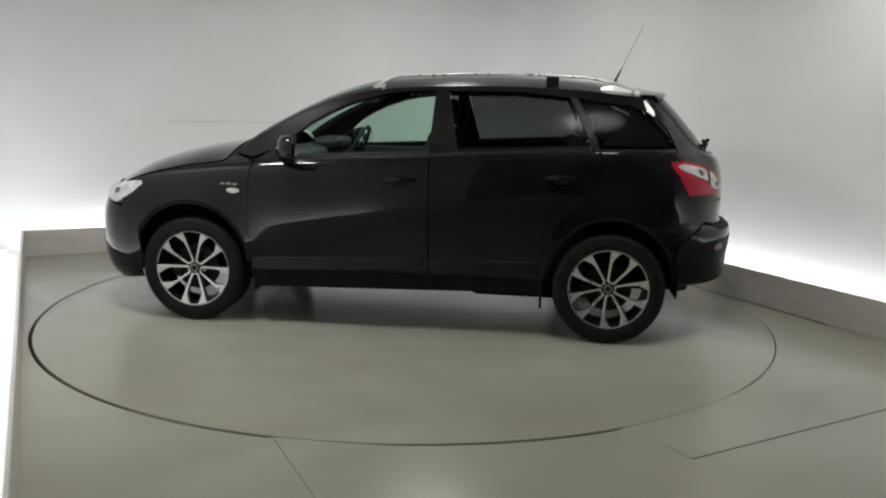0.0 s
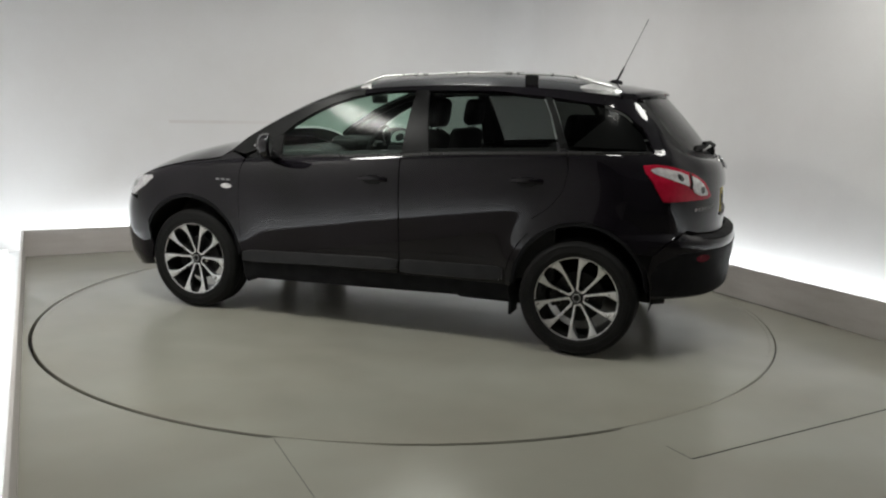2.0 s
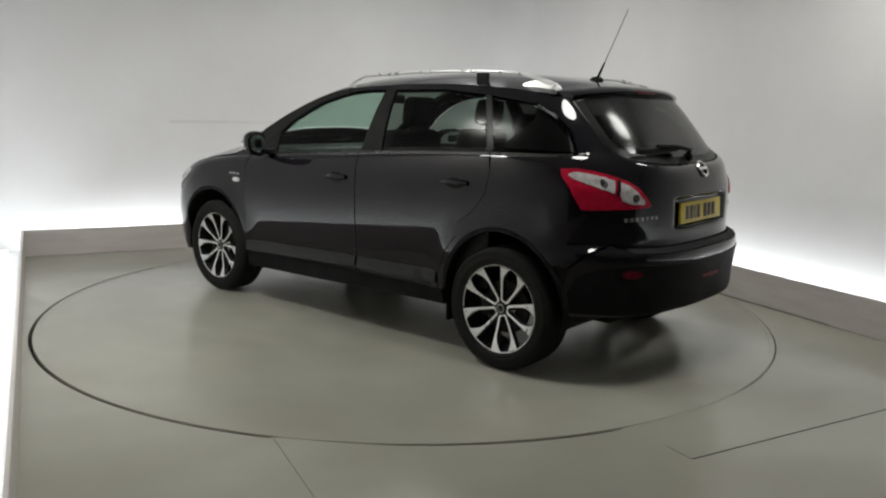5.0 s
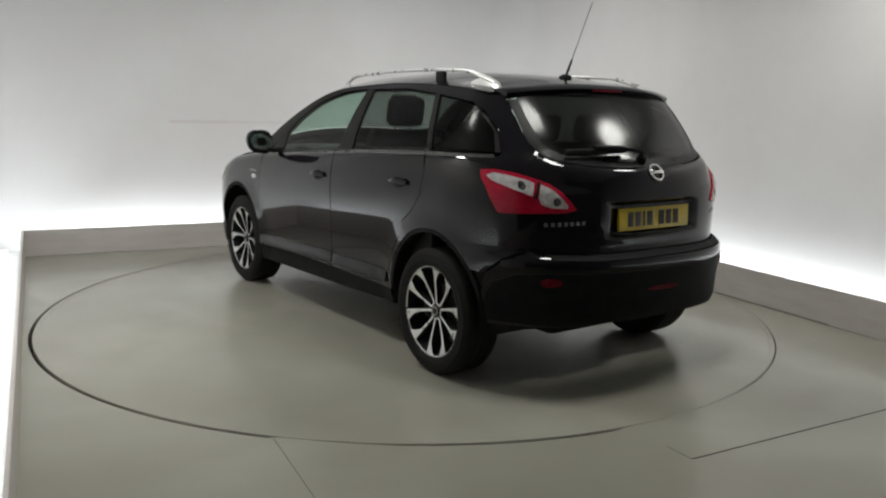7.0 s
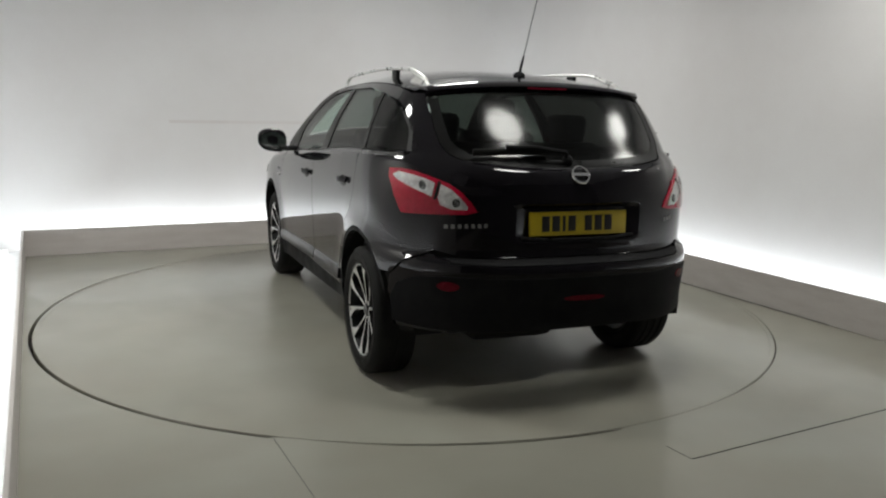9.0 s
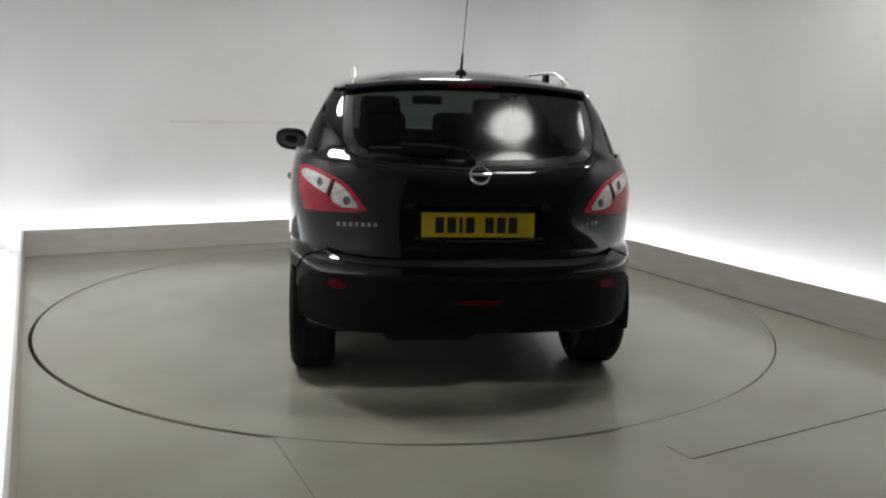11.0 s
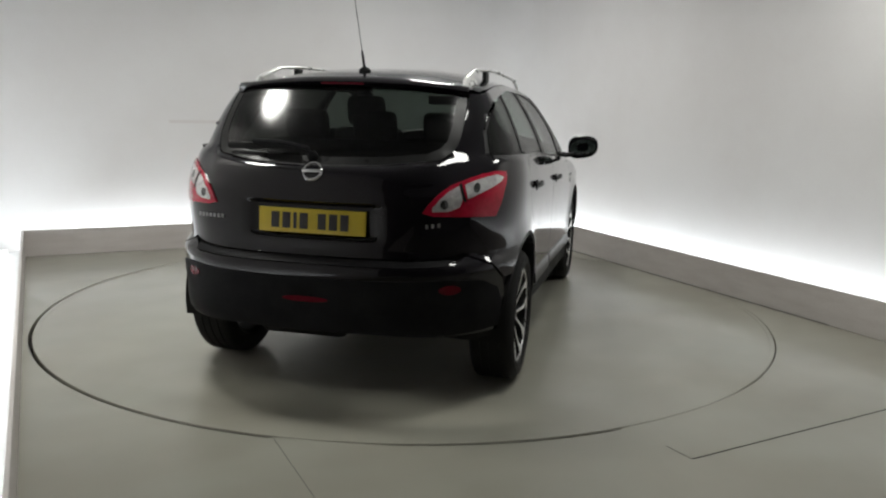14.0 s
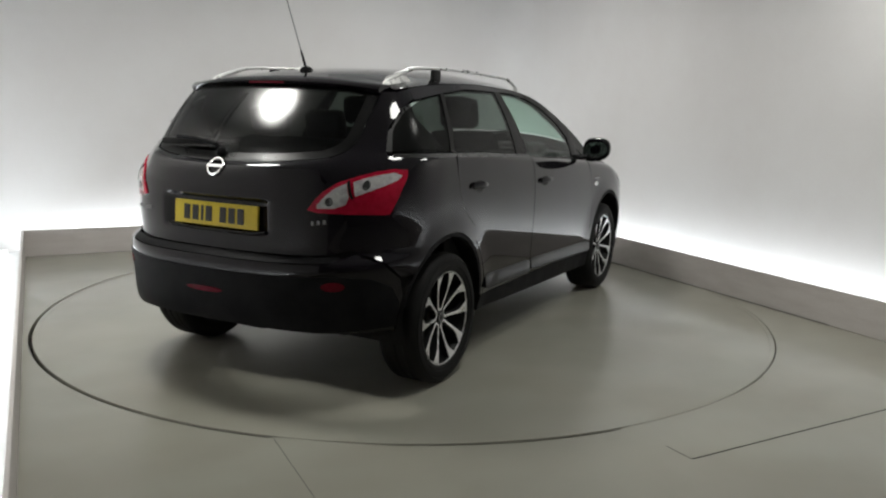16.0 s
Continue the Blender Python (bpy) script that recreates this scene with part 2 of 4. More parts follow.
def ease(u, n):
    return 1.0 if u >= 1 else (0.0 if u <= 0 else (1 - (1 - u) ** n) ** (1 / n))


def side_y(x, z):
    """Half the car's width at x and height z."""
    return full_width(x, z) * ease((x - curve(REAR_X, z) - curve(SOFTEN, z)) / curve(CORNER_R, z), NR) * ease((curve(NOSE_X, z) - x) / NOSE_L, NF)


def wrap_angle(z, x=None, y=None):
    """The angle round the tail, 0 at its middle and 90 on the flank, of a place given by its x or its y."""
    xr, lr = curve(REAR_X, z), curve(CORNER_R, z)
    if x is not None:
        xr += curve(SOFTEN, z)
        return math.degrees(math.acos(min(1, max(0, 1 - (x - xr) / lr)) ** (NR / 2)))
    w = full_width(xr + 0.3 * lr, z)
    return math.copysign(math.degrees(math.asin(min(1, abs(y) / w) ** (NR / 2))), y)


def step_up(u):
    u = min(1.0, max(0.0, u))
    return u * u * (3 - 2 * u)


def tail_point(a, z):
    """A place on the tail from the wrap angle in degrees and the height."""
    xr, lr = curve(REAR_X, z), curve(CORNER_R, z)
    s, c = abs(math.sin(radians(a))), max(0.0, math.cos(radians(a)))
    ridge = curve(SOFTEN, z - curve(RIDGE_LIFT, abs(a))) * (1 - step_up((abs(a) - 30) / 15))
    x = xr + curve(SOFTEN, z) - ridge + lr * (1 - c ** (2 / NR))
    y = math.copysign(full_width(x, z) * s ** (2 / NR), a)
    # the plate sits in a shallow recess
    inset = step_up((0.335 - abs(y)) / 0.06) * step_up((0.962 - z) / 0.022) * step_up((z - 0.785) / 0.03)
    return x + 0.030 * inset, y, z


def nose_point(a, z):
    xf = curve(NOSE_X, z)
    s, c = abs(math.sin(radians(a))), max(0.0, math.cos(radians(a)))
    x = xf - NOSE_L * (1 - c ** (2 / NF))
    return x, math.copysign(full_width(x, z) * s ** (2 / NF), a), z


def top_z(x, y):
    """Height of bonnet, windscreen and roof."""
    ze = curve(TOP_EDGE, x)
    w = max(0.05, side_y(x, ze))
    return ze + curve(CROWN, x) * (1 - min(1.0, abs(y) / w) ** 2.6)


# ---- car materials ----
def car_paint():
    m, nt, b = nodes_of("black_car_paint")
    flake = noise_node(nt, 2.5, 4, 0.5)
    dust = noise_node(nt, 6.0, 5, 0.6)
    c = ramp(nt, flake.outputs["Fac"], [(0.35, (0.0045, 0.0037, 0.0052)), (0.75, (0.0085, 0.0070, 0.0098))]).outputs["Color"]
    link(nt, c, b.inputs["Base Color"])
    b.inputs["Metallic"].default_value = 0.0
    link(nt, ramp(nt, dust.outputs["Fac"], [(0.3, 0.12), (0.7, 0.20)]).outputs["Color"], b.inputs["Roughness"])
    b.inputs["Specular IOR Level"].default_value = 0.02
    b.inputs["Coat Weight"].default_value = 1.0
    b.inputs["Coat IOR"].default_value = 1.41
    link(nt, ramp(nt, dust.outputs["Fac"], [(0.3, 0.018), (0.7, 0.045)]).outputs["Color"], b.inputs["Coat Roughness"])
    return m


def pane(name, tint, gloss_rough=0.0, least=0.015, edge=0.85):
    """Thin tinted glass: what lies behind shows through, with a gloss by angle."""
    m = bpy.data.materials.new(name)
    m.use_nodes = True
    nt = m.node_tree
    nt.nodes.clear()
    out = nt.nodes.new("ShaderNodeOutputMaterial")
    tr = nt.nodes.new("ShaderNodeBsdfTransparent")
    tr.inputs[0].default_value = (*tint, 1)
    gl = nt.nodes.new("ShaderNodeBsdfGlossy")
    gl.inputs["Roughness"].default_value = gloss_rough
    lw = nt.nodes.new("ShaderNodeLayerWeight")
    lw.inputs["Blend"].default_value = 0.5
    pw = nt.nodes.new("ShaderNodeMath")
    pw.operation = "POWER"
    pw.inputs[1].default_value = 4.0
    ad = nt.nodes.new("ShaderNodeMath")
    ad.operation, ad.use_clamp = "MULTIPLY_ADD", True
    ad.inputs[1].default_value, ad.inputs[2].default_value = edge, least
    mx = nt.nodes.new("ShaderNodeMixShader")
    link(nt, lw.outputs["Facing"], pw.inputs[0])
    link(nt, pw.outputs[0], ad.inputs[0])
    link(nt, ad.outputs[0], mx.inputs[0])
    link(nt, tr.outputs[0], mx.inputs[1])
    link(nt, gl.outputs[0], mx.inputs[2])
    link(nt, mx.outputs[0], out.inputs[0])
    return m


PAINT = car_paint()
GLASS_F = pane("green_glass", (0.62, 0.76, 0.69), 0.12, 0.010, 0.75)
GLASS_R = pane("privacy_glass", (0.235, 0.25, 0.24), 0.15, 0.008, 0.55)
GLASS_Q = pane("quarter_glass", (0.10, 0.105, 0.10), 0.15, 0.004, 0.45)
GLASS_B = pane("rear_privacy_glass", (0.075, 0.08, 0.075), 0.14, 0.022)
PLASTIC = worn("black_plastic", (0.009, 0.009, 0.0098), (0.016, 0.016, 0.0168), 0.5, 8, 400, 0.25, 0.0006, spec=0.04)
SATIN = worn("satin_black_plastic", (0.006, 0.006, 0.0064), (0.011, 0.011, 0.0114), 0.30, 8, 400, 0.0, spec=0.28, spread=0.015)
# black trim with its gloss cut to weaken lamp reflections
TRIM = worn("dulled_black_trim", (0.008, 0.008, 0.008), (0.013, 0.013, 0.013), 0.34, 8, 200, 0.0, spec=0.12)
MOULD = worn("gloss_black_moulding", (0.012, 0.012, 0.012), (0.02, 0.02, 0.019), 0.24, 8, 200, 0.0, coat=0.6, spec=0.6)
UNDER = worn("underbody", (0.009, 0.009, 0.009), (0.018, 0.017, 0.016), 0.85, 5, 60, 0.2, spec=0.15)
RUBBER = worn("tyre_rubber", (0.010, 0.010, 0.010), (0.017, 0.0165, 0.016), 0.66, 12, 220, 0.2, 0.0008, spec=0.12)
MACHINED = worn("machined_alloy", (0.66, 0.66, 0.66), (0.78, 0.78, 0.77), 0.34, 20, 300, 0.05, 0.0004, metal=0.85)
ALLOY_BLACK = worn("black_alloy", (0.007, 0.007, 0.007), (0.012, 0.012, 0.012), 0.35, 12, 200, 0.0, spec=0.25)
RAIL = worn("satin_silver", (0.66, 0.66, 0.65), (0.76, 0.76, 0.75), 0.33, 15, 300, 0.05, 0.0004, metal=0.55)
CHROME = worn("chrome", (0.72, 0.72, 0.72), (0.82, 0.82, 0.82), 0.14, 20, 300, 0.0, metal=1.0)
STEEL = worn("brake_steel", (0.012, 0.0115, 0.011), (0.026, 0.025, 0.024), 0.45, 18, 200, 0.1, 0.0005, metal=0.8)
RED_LENS = worn("red_lens", (0.32, 0.004, 0.022), (0.44, 0.008, 0.034), 0.12, 30, 300, 0.0, coat=0.6, spec=0.2)
RED_DARK = worn("dark_red_reflector", (0.085, 0.002, 0.009), (0.125, 0.003, 0.013), 0.2, 40, 400, 0.1, 0.0004, spec=0.15)
CLEAR_LENS = worn("clear_lens", (0.40, 0.38, 0.385), (0.74, 0.72, 0.72), 0.2, 26, 110, 0.35, 0.003, metal=0.25, coat=0.8)
LAMP_DARK = worn("lamp_bowl", (0.05, 0.05, 0.05), (0.16, 0.16, 0.16), 0.25, 60, 300, 0.2, 0.001, metal=0.6)
LETTER = worn("dull_silver", (0.20, 0.20, 0.20), (0.30, 0.30, 0.30), 0.4, 20, 300, 0.0, metal=0.5)
YELLOW = worn("yellow_plate", (0.50, 0.375, 0.014), (0.58, 0.435, 0.020), 0.38, 10, 400, 0.05, 0.0003)
INK = worn("plate_ink", (0.010, 0.009, 0.008), (0.016, 0.014, 0.012), 0.5)
SEAT = worn("dark_seat_cloth", (0.014, 0.014, 0.015), (0.028, 0.028, 0.030), 0.9, 9, 500, 0.4, 0.001)
DASH = worn("dark_cabin_plastic", (0.012, 0.012, 0.013), (0.022, 0.022, 0.023), 0.6, 9, 500, 0.3, 0.0006)
HEADLINER = worn("grey_headliner", (0.20, 0.195, 0.185), (0.26, 0.255, 0.24), 0.95, 9, 500, 0.3, 0.0006)


# ---- sheets cut to an outline and laid on the car's surface ----
def dense(poly, step=0.03):
    out = []
    for i, a in enumerate(poly):
        b = poly[(i + 1) % len(poly)]
        n = max(1, int(math.hypot(b[0] - a[0], b[1] - a[1]) / step))
        out += [(a[0] + (b[0] - a[0]) * k / n, a[1] + (b[1] - a[1]) * k / n) for k in range(n)]
    return out


def rounded(poly, r, sharp=()):
    """The outline with its corners rounded, but for those in sharp."""
    out = []
    n = len(poly)
    for i, p in enumerate(poly):
        a, b = poly[i - 1], poly[(i + 1) % n]
        la, lb = math.hypot(a[0] - p[0], a[1] - p[1]), math.hypot(b[0] - p[0], b[1] - p[1])
        k = min(r, la * 0.45, lb * 0.45)
        if i in sharp or k < 1e-4:
            out.append(p)
            continue
        s = (p[0] + (a[0] - p[0]) * k / la, p[1] + (a[1] - p[1]) * k / la)
        e = (p[0] + (b[0] - p[0]) * k / lb, p[1] + (b[1] - p[1]) * k / lb)
        for j in range(5):
            u = j / 4
            out.append(((1 - u) ** 2 * s[0] + 2 * u * (1 - u) * p[0] + u * u * e[0], (1 - u) ** 2 * s[1] + 2 * u * (1 - u) * p[1] + u * u * e[1]))
    return out


def area_of(p):
    return 0.5 * sum(a[0] * b[1] - b[0] * a[1] for a, b in zip(p, p[1:] + p[:1]))


def shrunk(poly, d):
    """The outline moved inwards by d, in its own units (a pair: along each axis)."""
    dx, dy = d if isinstance(d, tuple) else (d, d)
    s = 1 if area_of(poly) > 0 else -1
    out = []
    n = len(poly)
    for i, p in enumerate(poly):
        a, b = poly[i - 1], poly[(i + 1) % n]
        t0, t1 = Vector((p[0] - a[0], p[1] - a[1])), Vector((b[0] - p[0], b[1] - p[1]))
        if t0.length < 1e-9 or t1.length < 1e-9:
            out.append(p)
            continue
        n0, n1 = Vector((-t0.y, t0.x)).normalized() * s, Vector((-t1.y, t1.x)).normalized() * s
        m = (n0 + n1)
        m = m / max(0.5, m.length * m.length / 2) if m.length > 1e-6 else n0
        out.append((p[0] + m.x * dx, p[1] + m.y * dy))
    return out


def clipped(poly, axis, v, keep_more):
    out = []
    for i, a in enumerate(poly):
        b = poly[(i + 1) % len(poly)]
        ia, ib = (a[axis] >= v) == keep_more or a[axis] == v, (b[axis] >= v) == keep_more or b[axis] == v
        if ia:
            out.append(a)
        if ia != ib:
            u = (v - a[axis]) / (b[axis] - a[axis])
            q = [a[0] + u * (b[0] - a[0]), a[1] + u * (b[1] - a[1])]
            q[axis] = v
            out.append(tuple(q))
    return out


def lines(lo, hi, step, extra=()):
    n0, n1 = math.floor(lo / step), math.ceil(hi / step)
    vals = [k * step for k in range(n0, n1 + 1)] + [e for e in extra if lo < e < hi]
    vals.sort()
    return [v for i, v in enumerate(vals) if i == 0 or v - vals[i - 1] > step * 0.12]


def sheet(poly, place, su, sv, extra_v=(), offset=0.0, depth=0.012, flip=False, extra_u=()):
    """A bmesh of the outline poly (u, v), cut into cells, each corner put in space by place(u, v); its rim is turned inwards by depth."""
    us = lines(min(p[0] for p in poly), max(p[0] for p in poly), su, extra_u)
    vs = lines(min(p[1] for p in poly), max(p[1] for p in poly), sv, extra_v)
    bm = bmesh.new()
    known = {}

    def vert(q):
        k = (round(q[0], 5), round(q[1], 5))
        if k not in known:
            known[k] = bm.verts.new(place(*q))
        return known[k]
    for u0, u1 in zip(us, us[1:]):
        col = clipped(clipped(poly, 0, u0, True), 0, u1, False)
        if len(col) < 3:
            continue
        for v0, v1 in zip(vs, vs[1:]):
            cell = clipped(clipped(col, 1, v0, True), 1, v1, False)
            ring = []
            for q in cell:
                w = vert(q)
                if w not in ring:
                    ring.append(w)
            if len(ring) >= 3 and abs(area_of(cell)) > 1e-8:
                try:
                    bm.faces.new(ring)
                except ValueError:
                    pass
    bmesh.ops.dissolve_degenerate(bm, dist=1e-5, edges=bm.edges[:])
    for v in [v for v in bm.verts if not v.link_faces]:
        bm.verts.remove(v)
    bmesh.ops.recalc_face_normals(bm, faces=bm.faces[:])
    bm.normal_update()
    # outwards: away from the car's middle line
    s = sum((f.normal.dot(f.calc_center_median() - Vector((f.calc_center_median().x * 0.75, 0, 0.75))) * f.calc_area()) for f in bm.faces)
    if (s < 0) != flip:
        bmesh.ops.reverse_faces(bm, faces=bm.faces[:])
    bm.normal_update()
    normals = {v: v.normal.copy() for v in bm.verts}
    if offset:
        for v in bm.verts:
            v.co += normals[v] * offset
    if depth:
        rim = [e for e in bm.edges if len(e.link_faces) == 1]
        low = {}
        for e in rim:
            for v in e.verts:
                if v not in low:
                    low[v] = bm.verts.new(v.co - normals[v] * depth)
        for e in rim:
            f = e.link_faces[0]
            a, b = e.verts
            for l in f.loops:
                if l.edge == e:
                    a, b = l.vert, l.link_loop_next.vert
            try:
                bm.faces.new((b, a, low[a], low[b]))
            except ValueError:
                pass
    return bm


def flank(poly, side, su=0.045, sv=0.04, **kw):
    """A sheet on the car's flank; poly in (x, z). side: 1 left, -1 right."""
    q = [(x, z - curve(BELT, x)) for x, z in dense(poly)]
    return sheet(q, lambda u, v: Vector((u, side * side_y(u, v + curve(BELT, u)), v + curve(BELT, u))), su, sv, extra_v=(0.0, 0.006, 0.013, 0.021, 0.030, 0.039, 0.046), **kw)


def tail(poly, su=1.8, sv=0.018, **kw):
    """A sheet round the tail; poly in (wrap angle, z)."""
    q = []
    for i, a in enumerate(poly):
        b = poly[(i + 1) % len(poly)]
        n = max(1, int(max(abs(b[0] - a[0]) / 2.0, abs(b[1] - a[1]) / 0.02)))
        q += [(a[0] + (b[0] - a[0]) * k / n, a[1] + (b[1] - a[1]) * k / n) for k in range(n)]
    return sheet(q, lambda u, v: Vector(tail_point(u, v)), su, sv, extra_u=(-0.6, 0.6, -1.5, 1.5), extra_v=(0.785, 0.80, 0.815, 0.940, 0.951, 0.962, 1.05, 1.07, 1.085, 1.095, 1.1005, 1.105, 1.1105, 1.116, 1.121, 1.126), **kw)


def nose(poly, su=4.0, sv=0.04, **kw):
    q = []
    for i, a in enumerate(poly):
        b = poly[(i + 1) % len(poly)]
        n = max(1, int(max(abs(b[0] - a[0]) / 3.0, abs(b[1] - a[1]) / 0.03)))
        q += [(a[0] + (b[0] - a[0]) * k / n, a[1] + (b[1] - a[1]) * k / n) for k in range(n)]
    return sheet(q, lambda u, v: Vector(nose_point(u, v)), su, sv, **kw)


def top(poly, su=0.06, sv=0.06, drop=0.0, **kw):
    return sheet(dense(poly, 0.04), lambda u, v: Vector((u, v, top_z(u, v) - drop)), su, sv, **kw)


def both(poly):
    """An outline of the tail given for its left half from top middle to bottom middle, mirrored."""
    return poly + [(-a, z) for a, z in reversed(poly)]


def ty(y, z):
    return (wrap_angle(z, y=y), z)


def tx(x, z):
    return (wrap_angle(z, x=x), z)


def arch(cx, r, a0, a1, n=18, cz=0.375):
    return [(cx + r * math.cos(radians(a0 + (a1 - a0) * i / n)), cz + r * math.sin(radians(a0 + (a1 - a0) * i / n))) for i in range(n + 1)]


def sweep(bm, path, section, up=Vector((0, 0, 1)), scale=None, close=True):
    """A closed section (pairs: sideways, up) drawn along a path of Vectors."""
    rings = []
    for i, p in enumerate(path):
        t = (path[min(i + 1, len(path) - 1)] - path[max(i - 1, 0)]).normalized()
        sx = t.cross(up).normalized()
        sz = sx.cross(t).normalized()
        k = scale[i] if scale else (1, 1)
        rings.append([bm.verts.new(p + sx * a * k[0] + sz * b * k[1]) for a, b in section])
    n = len(section)
    for r0, r1 in zip(rings, rings[1:]):
        for i in range(n):
            j = (i + 1) % n
            bm.faces.new((r0[i], r0[j], r1[j], r1[i]))
    if close:
        bm.faces.new(rings[0][::-1])
        bm.faces.new(rings[-1])
    bmesh.ops.recalc_face_normals(bm, faces=bm.faces[:])


def oval(a, b, n=12):
    return [(a * math.cos(2 * math.pi * i / n), b * math.sin(2 * math.pi * i / n)) for i in range(n)]


def revolve(bm, prof, n=64, closed=False):
    """A profile of (radius, y) turned about the y axis."""
    rings = [[bm.verts.new((r * math.cos(2 * math.pi * i / n), y, r * math.sin(2 * math.pi * i / n))) for i in range(n)] for r, y in prof]
    pairs = list(zip(rings, rings[1:])) + ([(rings[-1], rings[0])] if closed else [])
    for a, b in pairs:
        for i in range(n):
            j = (i + 1) % n
            bm.faces.new((a[i], a[j], b[j], b[i]))
    bmesh.ops.recalc_face_normals(bm, faces=bm.faces[:])
    return rings


def lump(sx, sy, sz, bevel=0.03, m=None, seg=3):
    """A cushion: a box with well rounded edges."""
    bm = bmesh.new()
    g = bmesh.ops.create_cube(bm, size=1)
    for v in g["verts"]:
        v.co = Vector((v.co.x * sx, v.co.y * sy, v.co.z * sz))
    bmesh.ops.bevel(bm, geom=bm.edges[:], offset=bevel, segments=seg, profile=0.5, affect="EDGES")
    if m is not None:
        bmesh.ops.transform(bm, matrix=m, verts=bm.verts[:])
    return bm


# ---- the car ----
car = tagged(new("car"), "black five-door crossover car with silver roof rails, on the turntable", "car")


def sill_line(x):
    """Lower edge of the side windows."""
    return curve([(-1.70, 1.160), (-1.2, 1.146), (-0.4, 1.108), (-0.2, 1.091), (0.63, 1.044), (0.95, 1.022)], x)


def run(fn, x0, x1, n=14):
    return [(x0 + (x1 - x0) * i / n, fn(x0 + (x1 - x0) * i / n)) for i in range(n + 1)]


def top_edge(x):
    return curve(TOP_EDGE, x)


G = 0.0017   # half a shut line
WIN_F = [(0.640, 1.056)] + run(sill_line, 0.60, -0.190, 8) + [(-0.205, 1.470), (-0.05, 1.466), (0.08, 1.452), (0.20, 1.425), (0.33, 1.382), (0.45, 1.325), (0.56, 1.258), (0.645, 1.185)]
WIN_R = run(sill_line, -0.375, -1.165, 10) + [(-1.09, 1.350), (-1.030, 1.452), (-0.72, 1.478), (-0.300, 1.474)]
WIN_Q = run(sill_line, -1.225, -1.655, 6) + [(-1.600, 1.282), (-1.500, 1.362), (-1.36, 1.410), (-1.085, 1.447), (-1.14, 1.350)]
REAR_EDGE = [(-1.490, 1.447), (-1.575, 1.345), (-1.655, 1.238), (-1.735, 1.155), (-1.800, 1.100), (-1.842, 1.050), (-1.868, 0.920), (-1.872, 0.84), (-1.885, 0.742)]


